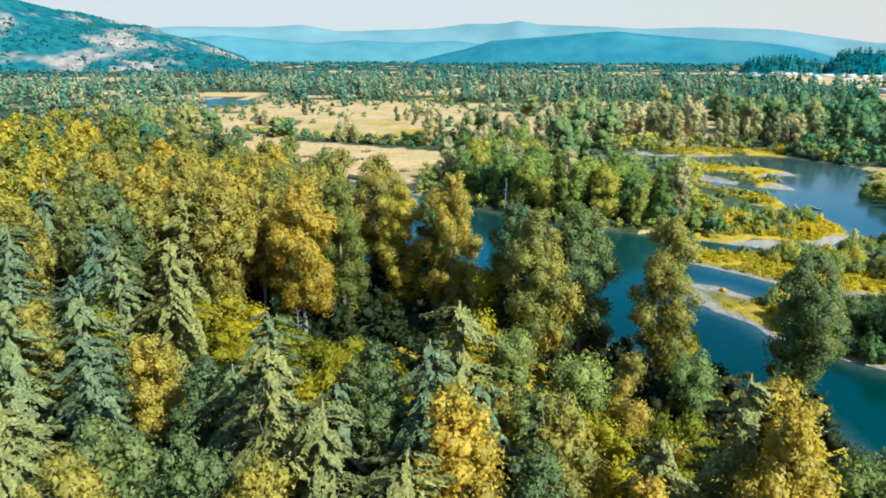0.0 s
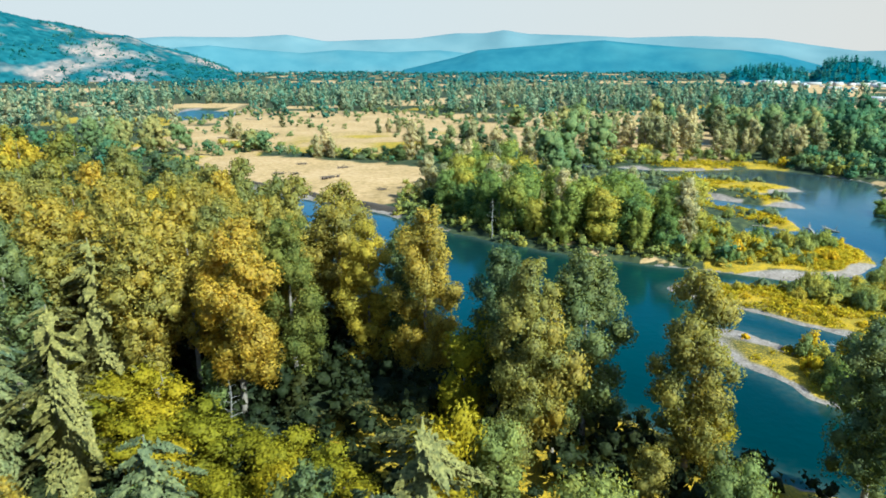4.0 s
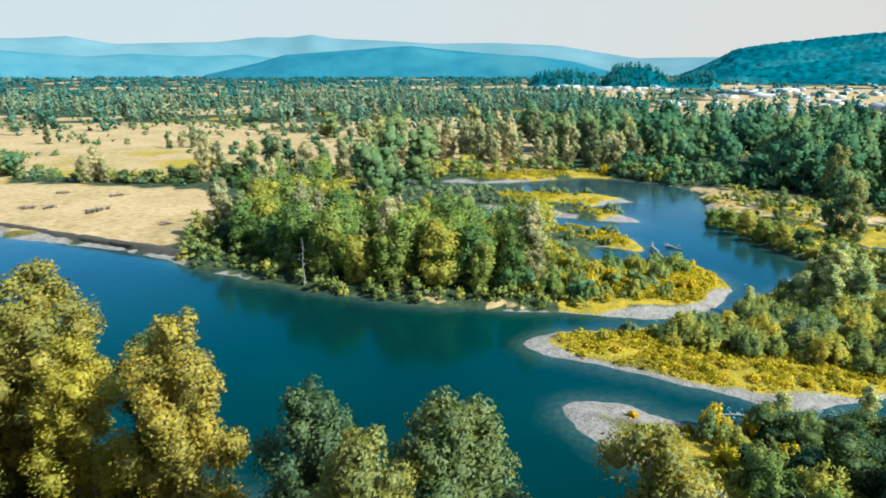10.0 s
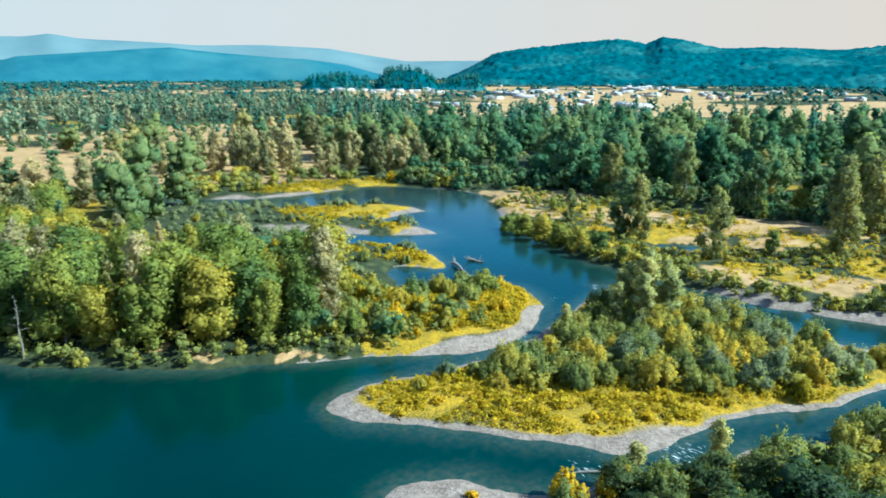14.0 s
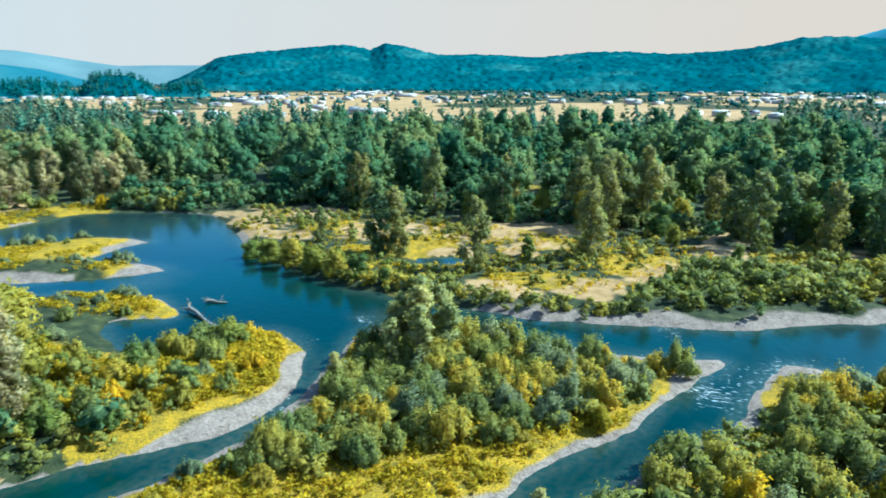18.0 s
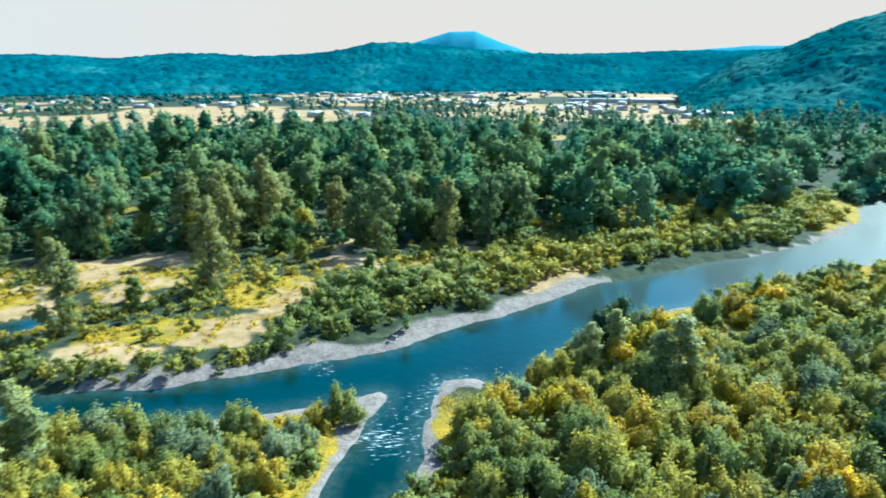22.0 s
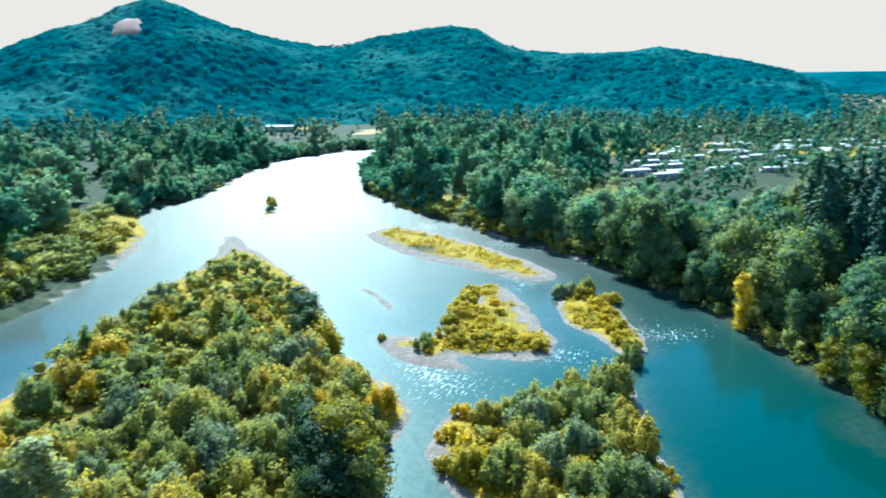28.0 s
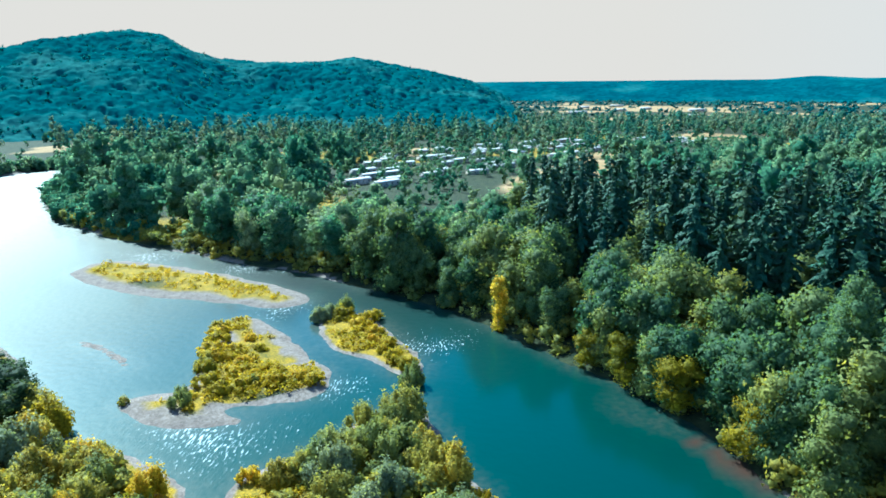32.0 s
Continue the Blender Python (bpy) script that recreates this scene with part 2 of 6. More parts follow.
def ground_material():
    m, t, p = nodes_of("ground")
    w = where(t)
    a = t.nodes.new("ShaderNodeAttribute")
    a.attribute_name = "cover"
    s = t.nodes.new("ShaderNodeSeparateColor")
    link(t, a.outputs["Color"], s.inputs[0])
    fine, mid, big = (tex(t, k, 4, w).outputs["Fac"] for k in (2.6, 0.35, 0.03))
    stones = tex(t, 2.2, vec=w, kind="ShaderNodeTexVoronoi")
    floor = ramp(t, mid, [(0.3, (0.012, 0.02, 0.009)), (0.55, (0.034, 0.042, 0.017)), (0.75, (0.065, 0.07, 0.024))])
    gravel = mix(t, 0.55, ramp(t, stones.outputs["Color"], [(0.15, (0.09, 0.07, 0.056)), (0.5, (0.18, 0.142, 0.115)), (0.9, (0.3, 0.245, 0.205))]), ramp(t, mid, [(0.35, (0.13, 0.1, 0.08)), (0.65, (0.235, 0.19, 0.155))]))
    dry = ramp(t, calc(t, "ADD", calc(t, "MULTIPLY", mid, 0.6), calc(t, "MULTIPLY", big, 0.4)), [(0.3, (0.18, 0.115, 0.04)), (0.5, (0.31, 0.2, 0.085)), (0.72, (0.43, 0.285, 0.15))])
    lush = ramp(t, calc(t, "ADD", calc(t, "MULTIPLY", fine, 0.6), calc(t, "MULTIPLY", mid, 0.4)), [(0.34, (0.075, 0.075, 0.016)), (0.5, (0.245, 0.165, 0.01)), (0.68, (0.43, 0.26, 0.007))])
    edge = lambda v: calc(t, "MULTIPLY", calc(t, "SUBTRACT", calc(t, "ADD", v, calc(t, "MULTIPLY", calc(t, "SUBTRACT", fine, 0.5), 0.5)), 0.38), 4.0)
    clampd = lambda v: calc(t, "MINIMUM", calc(t, "MAXIMUM", v, 0.0), 1.0)
    col = mix(t, clampd(edge(s.outputs[2])), floor, lush)
    col = mix(t, clampd(edge(s.outputs[1])), col, dry)
    col = mix(t, clampd(edge(s.outputs[0])), col, gravel)
    link(t, col, p.inputs["Base Color"])
    p.inputs["Roughness"].default_value = 0.95
    p.inputs["Specular IOR Level"].default_value = 0.15
    bump(t, p, calc(t, "ADD", fine, calc(t, "MULTIPLY", stones.outputs["Distance"], 0.5)), 0.6, 0.25)
    return m


def water_material():
    m, t, p = nodes_of("river_water")
    w = where(t)
    a = t.nodes.new("ShaderNodeAttribute")
    a.attribute_name = "shallow"
    s = t.nodes.new("ShaderNodeSeparateColor")
    link(t, a.outputs["Color"], s.inputs[0])
    big = tex(t, 0.02, 3, w).outputs["Fac"]
    deep = ramp(t, big, [(0.3, (0.0, 0.01, 0.009)), (0.7, (0.0, 0.019, 0.016))])
    # First channel: lighter, greener body in one reach; second: painted blue pond reflection.
    water_tint = t.nodes.new("ShaderNodeAttribute")
    water_tint.attribute_name = "water_tint"
    kind = t.nodes.new("ShaderNodeSeparateColor")
    link(t, water_tint.outputs["Color"], kind.inputs[0])
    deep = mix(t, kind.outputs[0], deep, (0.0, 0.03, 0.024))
    bed = ramp(t, tex(t, 0.8, 5, w).outputs["Fac"], [(0.35, (0.012, 0.035, 0.03)), (0.65, (0.045, 0.055, 0.04))])
    col = mix(t, s.outputs[0], deep, bed)
    col = mix(t, s.outputs[2], col, (0.05, 0.028, 0.02))
    fl = t.nodes.new("ShaderNodeMapping")
    link(t, w, fl.inputs[0])
    fl.inputs["Scale"].default_value = (1.0, 0.24, 1.0)
    fl.inputs["Rotation"].default_value = (0, 0, radians(35))
    foam = tex(t, 2.6, 9, fl.outputs[0]).outputs["Fac"]
    crest = calc(t, "MINIMUM", calc(t, "MAXIMUM", calc(t, "MULTIPLY", calc(t, "SUBTRACT", calc(t, "ADD", foam, calc(t, "MULTIPLY", s.outputs[1], 0.27)), 0.765), 6.0), 0.0), 0.85)
    col = mix(t, crest, col, (0.75, 0.78, 0.78))
    waves = calc(t, "ADD", calc(t, "MULTIPLY", tex(t, 0.45, 3, w).outputs["Fac"], 0.6), calc(t, "MULTIPLY", foam, calc(t, "ADD", 0.12, s.outputs[1])))
    b = t.nodes.new("ShaderNodeBump")
    b.inputs["Strength"].default_value, b.inputs["Distance"].default_value = 0.3, 0.3
    link(t, waves, b.inputs["Height"])
    body = t.nodes.new("ShaderNodeBsdfDiffuse")
    link(t, col, body.inputs[0])
    fres = t.nodes.new("ShaderNodeFresnel")
    fres.inputs["IOR"].default_value = 1.37
    link(t, b.outputs[0], fres.inputs["Normal"])
    gloss = []
    # Reflection colour is painted in: teal when steep, then blue, near white at grazing.
    for rough, tone in ((0.1, (0.02, 0.62, 0.57, 1)), (0.4, (0.95, 0.92, 0.86, 1))):
        g = t.nodes.new("ShaderNodeBsdfGlossy")
        g.inputs["Roughness"].default_value, g.inputs["Color"].default_value = rough, tone
        link(t, b.outputs[0], g.inputs["Normal"])
        if not gloss:
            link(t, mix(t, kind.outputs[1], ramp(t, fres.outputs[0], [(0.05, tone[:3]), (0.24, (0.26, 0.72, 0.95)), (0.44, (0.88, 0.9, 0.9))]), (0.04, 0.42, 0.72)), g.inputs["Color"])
        gloss.append(g)
    sheen, out = t.nodes.new("ShaderNodeMixShader"), t.nodes.new("ShaderNodeMixShader")
    sheen.inputs[0].default_value = 0.21
    link(t, gloss[0].outputs[0], sheen.inputs[1])
    link(t, gloss[1].outputs[0], sheen.inputs[2])
    link(t, fres.outputs[0], out.inputs[0])
    link(t, body.outputs[0], out.inputs[1])
    link(t, sheen.outputs[0], out.inputs[2])
    link(t, out.outputs[0], t.nodes["Material Output"].inputs[0])
    return m


M_GROUND, M_WATER = ground_material(), water_material()


def hill_material(name, a, b, c, scale, broad=0.12, rim=(0.55, 0.7), tree=0.0):
    m, t, p = nodes_of(name)
    w = where(t)
    n = tex(t, scale, 5, w).outputs["Fac"]
    big = tex(t, scale * broad, 3, w).outputs["Fac"]
    col = mix(t, ramp(t, big, [(rim[0], (0, 0, 0)), (rim[1], (1, 1, 1))]), ramp(t, n, [(0.3, a), (0.7, b)]), c)
    link(t, col, p.inputs["Base Color"])
    p.inputs["Roughness"].default_value, p.inputs["Specular IOR Level"].default_value = 1.0, 0.0
    bump(t, p, n, 0.6, 6)
    if tree:
        cell = tex(t, 1.0 / tree, vec=w, kind="ShaderNodeTexVoronoi")
        shade = t.nodes.new("ShaderNodeSeparateColor")
        link(t, cell.outputs["Color"], shade.inputs[0])
        col = mix(t, 1.0, col, ramp(t, shade.outputs[0], [(0, (0.72, 0.78, 0.8)), (1, (1.32, 1.24, 1.2))]), "MULTIPLY")
        link(t, col, p.inputs["Base Color"])
    return m


# The blue in these hill colours is painted distance haze over wooded green.
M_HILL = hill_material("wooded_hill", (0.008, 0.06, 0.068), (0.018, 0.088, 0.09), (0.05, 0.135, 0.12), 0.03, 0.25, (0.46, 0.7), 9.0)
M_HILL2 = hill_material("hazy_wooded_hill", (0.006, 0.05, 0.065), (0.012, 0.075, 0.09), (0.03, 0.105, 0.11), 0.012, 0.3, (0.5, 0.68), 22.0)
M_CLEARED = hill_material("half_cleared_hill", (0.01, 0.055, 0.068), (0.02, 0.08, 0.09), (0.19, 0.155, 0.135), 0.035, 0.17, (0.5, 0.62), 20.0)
# Distance haze is put into these base colours, paler and bluer further off.
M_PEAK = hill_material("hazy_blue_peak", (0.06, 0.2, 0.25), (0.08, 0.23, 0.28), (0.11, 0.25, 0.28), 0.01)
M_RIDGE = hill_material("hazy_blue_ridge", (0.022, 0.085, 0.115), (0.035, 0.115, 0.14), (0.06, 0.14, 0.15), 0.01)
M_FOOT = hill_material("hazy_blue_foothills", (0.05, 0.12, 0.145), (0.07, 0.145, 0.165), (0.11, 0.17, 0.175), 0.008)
M_FAR = hill_material("haze_tinted_mountains", (0.085, 0.14, 0.155), (0.115, 0.17, 0.18), (0.18, 0.2, 0.19), 0.004)


# ---- tools for shapes ----
def vnoise(x, y, scale, seed=0):
    """Smooth value noise from 0 to 1."""
    x, y = np.asarray(x, float) / scale + seed * 17.31, np.asarray(y, float) / scale - seed * 9.77
    i, j = np.floor(x), np.floor(y)
    u, v = x - i, y - j
    u, v = u * u * (3 - 2 * u), v * v * (3 - 2 * v)

    def h(a, b):
        s = np.sin(a * 127.1 + b * 311.7 + seed * 74.7) * 43758.5453
        return s - np.floor(s)

    return (h(i, j) * (1 - u) + h(i + 1, j) * u) * (1 - v) + (h(i, j + 1) * (1 - u) + h(i + 1, j + 1) * u) * v


def rounded(points, rounds=2):
    """A closed outline with its corners cut twice."""
    p = np.array(points, float)
    for _ in range(rounds):
        q = np.roll(p, -1, 0)
        p = np.stack([0.78 * p + 0.22 * q, 0.22 * p + 0.78 * q], 1).reshape(-1, 2)
    return p


def inside(poly, x, y, reach=60.0):
    """Distance to a closed outline, positive inside; far outside it is only -reach."""
    x, y = np.asarray(x, float), np.asarray(y, float)
    out = np.full(x.shape, -float(reach))
    lo, hi = poly.min(0) - reach, poly.max(0) + reach
    k = (x > lo[0]) & (x < hi[0]) & (y > lo[1]) & (y < hi[1])
    px, py = x[k], y[k]
    best, odd = np.full(px.shape, 1e9), np.zeros(px.shape, bool)
    for (ax, ay), (bx, by) in zip(poly, np.roll(poly, -1, 0)):
        dx, dy = bx - ax, by - ay
        s = np.clip(((px - ax) * dx + (py - ay) * dy) / (dx * dx + dy * dy + 1e-9), 0, 1)
        best = np.minimum(best, (px - ax - s * dx) ** 2 + (py - ay - s * dy) ** 2)
        if ay != by:
            odd ^= ((ay > py) != (by > py)) & (px < ax + (py - ay) / (by - ay) * dx)
    out[k] = np.where(odd, 1, -1) * np.sqrt(best)
    return np.maximum(out, -reach)


def mesh_of(name, verts, faces, material, tint=None, smooth=False, colours=None, facing=None):
    """A mesh from arrays; faces all have the same number of corners."""
    me = bpy.data.meshes.new(name)
    faces = np.asarray(faces, np.int32)
    n, k = faces.shape
    me.vertices.add(len(verts))
    me.vertices.foreach_set("co", np.asarray(verts, np.float32).ravel())
    me.loops.add(n * k)
    me.loops.foreach_set("vertex_index", faces.ravel())
    me.polygons.add(n)
    me.polygons.foreach_set("loop_start", np.arange(0, n * k, k, dtype=np.int32))
    if smooth or facing is not None:
        me.polygons.foreach_set("use_smooth", np.ones(n, bool))
    me.update(calc_edges=True)
    if tint is not None:
        me.attributes.new("tint", "FLOAT", "POINT").data.foreach_set("value", np.asarray(tint, np.float32))
    for key, rgb in (colours or {}).items():
        c = np.ones((len(verts), 4), np.float32)
        c[:, :3] = rgb
        me.attributes.new(key, "FLOAT_COLOR", "POINT").data.foreach_set("color", c.ravel())
    me.materials.append(material)
    if facing is not None:
        me.normals_split_custom_set_from_vertices(np.asarray(facing, np.float32))
    return me


def part(name, me, parent, label=""):
    ob = new(name, me)
    ob.parent = parent
    if label:
        ob["label"] = label
    return ob


def grid_faces(nu, nv):
    i = np.arange(nu - 1)[:, None] * nv + np.arange(nv - 1)[None]
    return np.stack([i, i + nv, i + nv + 1, i + 1], -1).reshape(-1, 4)


# ---- the plan: banks, islands, fields ----
NORTH_BANK = [(-420, 520), (-260, 420), (-160, 350), (-105, 312), (-68, 285), (-25, 252), (-7, 229), (15, 205), (44, 179), (69, 167), (81, 163), (94, 155), (106, 149.5), (118, 150), (131, 158), (143, 174), (136, 191), (121, 188), (112, 198), (124, 220), (134, 205), (138, 212), (141, 228), (128, 248), (112, 270), (99, 287), (109, 292), (121, 276), (136, 258), (150, 249), (162, 246), (158, 262), (148, 277), (164, 284), (181, 281), (176, 296), (171, 308), (149, 313), (122, 330), (100, 356), (70, 395), (30, 430)]
EAST_BANK = [(42, 442), (88, 382), (128, 351), (160, 349), (189, 358), (207, 342), (226, 309), (210, 277), (193, 249), (185, 228), (179, 200), (178, 175), (181, 157), (181, 139), (186, 123), (193, 110), (204, 87), (218, 75), (226, 61), (241, 48), (253, 35), (270, 8), (297, -42), (335, -86), (391, -114), (395, -150), (430, -200), (470, -258), (500, -310), (505, -400), (470, -480)]
SOUTH_BANK = [(430, -470), (420, -400), (432, -323), (342, -222), (298, -195), (240, -168), (193, -150), (157, -131), (128, -108), (111, -88), (93, -72), (85, -56), (80, -45), (72, -25), (66, 0), (63, 25), (64.5, 40), (61, 51), (49, 60), (37, 73), (15, 95), (-10, 117), (-45, 150), (-90, 200), (-150, 255), (-250, 330), (-420, 440)]
MID_ISLAND = [(66, 146), (67, 140), (75, 130), (87, 121), (94, 111), (99, 103), (106, 102), (117, 103), (132, 99), (141, 94), (152, 94), (164, 90), (176, 88), (184, 87), (175, 103), (170, 123), (167, 143), (163, 158), (150, 161), (135, 155), (126, 150), (108, 145), (97, 146), (87, 147), (76, 149)]
LONG_ISLAND = [(60, 110), (64, 117), (70, 116), (80, 104), (95, 97), (108, 95), (124, 91), (135, 87), (143, 82), (156, 79), (169, 79), (185, 77), (190, 68), (180, 65), (182, 60), (196, 57), (212, 40), (228, 24), (243, 0), (267, -37), (291, -82), (321, -112), (289, -96), (250, -78), (231, -69), (205, -45), (193, -35), (177, -32), (164, -24), (160, -8), (150, 5), (128, 26), (100, 48), (80, 70), (68, 88)]
NEAR_ISLAND = [(160, -23), (158, -33), (151, -39), (139, -66), (131, -45), (120, -31), (112, -15), (106, 5), (110, 18), (125, 10), (145, -6), (155, -13)]
GRASS_ISLAND = [(194, -48), (192, -54), (184, -57), (187, -70), (199, -99), (192, -104), (181, -97), (167, -80), (157, -69), (157, -58), (168, -54), (174, -51), (164, -46), (175, -43), (185, -43)]
LOW_ISLAND = [(272, -134), (272, -157), (242, -154), (200, -137), (178, -122), (188, -111), (214, -116), (235, -117)]
SMALL_ISLAND = [(175, -108), (165, -115), (154, -103), (138, -77), (141, -69), (150, -80), (163, -84)]
STREAM_BAR = [(226, -80), (218, -79.6), (209, -73.2), (202, -66), (206, -67.6), (216, -75.2)]
ISLET = [(326, -130), (350, -163), (358, -168), (352, -172), (330, -145)]
FIELD = [(-150, 420), (-118, 327), (-70, 293), (-28, 256), (-6, 250), (4, 300), (4, 352), (-40, 382)]

RIVER = rounded(NORTH_BANK + EAST_BANK + SOUTH_BANK)
ISLANDS = [rounded(p) for p in (MID_ISLAND, LONG_ISLAND, NEAR_ISLAND, GRASS_ISLAND, LOW_ISLAND, SMALL_ISLAND, ISLET, STREAM_BAR)]
FIELD_AREA = rounded(FIELD)
MEADOW = rounded([(-215, 425), (-212, 510), (-160, 655), (-92, 695), (-11, 700), (34, 615), (62, 505), (112, 446), (92, 392), (40, 396), (-30, 392), (-70, 412), (-150, 455)])
BANK_POND = rounded([(208, 186), (214, 191), (222, 182), (226, 174), (219, 172), (211, 177)])
POND = rounded([(-325, 830), (-300, 905), (-235, 850), (-212, 775), (-232, 700), (-262, 690), (-290, 760)])
NORTH_POND = rounded([(164, 470), (178, 470), (205, 462), (214, 478), (196, 500), (170, 505), (158, 490)])


def shore(x, y):
    """Metres from the water's edge: positive on land, negative in the river; and the same for islands alone."""
    wx = x + 2.4 * (vnoise(x, y, 9, 1) - 0.5) + 1.2 * (vnoise(x, y, 3, 2) - 0.5)
    wy = y + 2.4 * (vnoise(x, y, 9, 3) - 0.5) + 1.2 * (vnoise(x, y, 3, 4) - 0.5)
    main = -inside(RIVER, wx, wy, 80)
    isle = np.max([inside(p, wx, wy, 80) for p in ISLANDS], 0)
    pond = np.min([-inside(p, wx, wy, 80) for p in (POND, BANK_POND, NORTH_POND)], 0)
    return np.minimum(np.maximum(main, isle), pond), isle


def spot(x, y, places):
    """How far a point lies in any of some round patches (x, y, radius): 1 in the middle, 0 at the rim."""
    x, y = x + 14 * (vnoise(x, y, 17, 8) - 0.5) + 5 * (vnoise(x, y, 5, 9) - 0.5), y + 14 * (vnoise(x, y, 17, 10) - 0.5) + 5 * (vnoise(x, y, 5, 13) - 0.5)
    return np.max([1 - np.hypot(x - a, y - b) / r for a, b, r in places], 0).clip(0, 1)


GRAVEL_SPOTS = [(-60, 280, 14), (-35, 262, 12), (-82, 297, 13), (-104, 313, 12), (-16, 241, 10), (70, 143, 16), (100, 106, 14), (64, 108, 16), (76, 100, 12), (106, 149, 13), (117, 149, 12), (127, 154, 9), (190, 130, 16), (200, 105, 20), (218, 80, 22), (236, 55, 16), (160, 158, 16), (172, 110, 16), (180, 92, 14), (186, 70, 12), (140, 84, 14), (160, 80, 10), (175, 283, 22), (160, 250, 18), (195, 262, 14), (300, -92, 40), (187, -52, 12), (186, -92, 14), (255, -140, 40), (190, -122, 22), (160, -10, 10), (245, 45, 14)]
GRAVEL_SPOTS += [(184, -98, 9), (177, -90, 8), (171, -83, 7), (165, -76, 6), (168, -46, 8), (260, -132, 22), (240, -125, 16), (168, -50, 8), (179, -46, 10), (160, -58, 9), (214, -73, 20), (125, 330, 40), (130, 280, 20), (215, -125, 20), (235, -138, 20), (225, -122, 14)]
SAND_SPOTS = [(250, 205, 20), (244, 178, 22), (262, 185, 20), (214, 262, 20), (212, 245, 12), (236, 280, 20), (196, 152, 14), (196, 140, 12), (212, 127, 12), (232, 114, 12), (256, 52, 18), (272, 108, 16), (222, 208, 12), (236, 160, 14), (228, 285, 26), (243, 262, 20), (236, 225, 22), (255, 200, 26), (275, 170, 26), (222, 178, 14), (195, 150, 14), (206, 128, 14), (225, 118, 16), (245, 105, 18), (262, 82, 22), (72, 169, 6), (79, 166, 6), (86, 162, 6), (46, 182, 7), (58, 175, 7), (66, 170, 6), (280, 62, 20), (300, 110, 22), (780, -690, 40), (815, -700, 40), (850, -715, 45), (885, -745, 45), (920, -775, 40)]
LUSH_SPOTS = [(98, 162, 12), (108, 162, 12), (116, 160, 10), (90, 166, 8), (122, 166, 10), (480, 325, 30), (505, 345, 26), (460, 305, 20), (216, 196, 14), (225, 195, 16), (215, 172, 14), (245, 85, 12), (258, 45, 12), (138, 186, 14), (128, 178, 14), (140, 218, 16), (152, 254, 14), (150, 296, 22), (160, 352, 20), (195, 352, 20), (88, 166, 8), (205, 150, 14), (212, 140, 12), (240, 120, 18), (250, 180, 18), (232, 240, 14), (270, 90, 16), (200, 205, 12), (195, 225, 10), (262, 62, 16), (245, 160, 14), (95, 176, 14), (105, 185, 14), (100, 205, 13), (98, 235, 15), (90, 172, 10), (84, 262, 12)]
SOUTH_LOTS = [(-80, -2400, 330), (-320, -2200, 160), (60, -1850, 130), (130, -1480, 90), (-160, -1950, 140)]


def town_bar(far, head):
    """How open the land of the town is, by distance and heading: low where yards and car parks lie close."""
    span = np.clip((head - 18) / 8, 0, 1) * np.clip((116 - head) / 6, 0, 1) * np.clip((far - 800) / 100, 0, 1) * np.clip((2450 - far) / 300, 0, 1)
    return 1.05 - 0.73 * span


def fields(x, y):
    """Open land away from the river: 1 on meadows and bare ground, 0 under trees."""
    far = np.hypot(x - 60, y - 30)
    head = np.degrees(np.arctan2(x - 60, y - 30))
    n = vnoise(x, y, 130, 11) * 0.65 + vnoise(x, y, 45, 12) * 0.35
    north = np.clip((25 - np.abs(head + 2)) / 8, 0, 1) * np.clip((far - 330) / 40, 0, 1) * np.clip((820 - far) / 120, 0, 1)
    plain_ = np.clip((far - 1000) / 300, 0, 1)
    lots = np.clip((vnoise(x, y, 190, 62) - town_bar(far, head)) * 7, 0, 1) * (far > 820)
    lots = np.maximum(lots, np.clip(spot(x, y, SOUTH_LOTS) * 3, 0, 1))
    return np.maximum(lots, np.clip((n - (0.66 - 0.36 * north - 0.04 * plain_)) * 9, 0, 1) * np.clip((far - 330) / 60, 0, 1))


def lie(x, y):
    """Height of the ground."""
    d, isle = shore(x, y)
    island = isle > -2
    cap = np.where(island, 1.0, 2.4) * (0.75 + 0.5 * vnoise(x, y, 14, 5))
    steep = np.where(island, 0.13, 0.3)
    up = cap * (1 - np.exp(-np.maximum(d, 0) * steep / cap * 1.4)) + 0.25 * (vnoise(x, y, 4, 6) - 0.5) * np.clip(d / 4, 0, 1)
    down = -1.8 * (1 - np.exp(np.minimum(d, 0) * 0.14))
    far = np.hypot(x - 60, y - 30)
    return np.where(d > 0, 0.02 + up, down) + 4.0 * vnoise(x, y, 400, 7) * np.clip((far - 500) / 600, 0, 1)


def spaced(lo, hi, fine_lo, fine_hi, step, grow):
    a = list(np.arange(fine_lo, fine_hi + 0.01, step))
    s = step
    while a[-1] < hi:
        s *= grow
        a.append(a[-1] + s)
    s = step
    while a[0] > lo:
        s *= grow
        a.insert(0, a[0] - s)
    return np.array(a)


gx, gy = spaced(-4700, 4700, 56, 215, 1.6, 1.042), spaced(-4700, 4700, -110, 175, 1.6, 1.042)
X, Y = np.meshgrid(gx, gy, indexing="ij")
x, y = X.ravel(), Y.ravel()
D, ISLE = shore(x, y)
Z = lie(x, y)
n1, n2 = vnoise(x, y, 6, 21), vnoise(x, y, 18, 22)
grav = np.clip(1.15 - D / (1.6 + 9 * spot(x, y, GRAVEL_SPOTS) + 1.5 * n1), 0, 1)
grav = np.where((ISLE < -3) & (spot(x, y, GRAVEL_SPOTS) <= 0), np.clip(0.9 - D / (0.4 + 0.7 * n1), 0, 1) * (n2 > 0.62), grav)
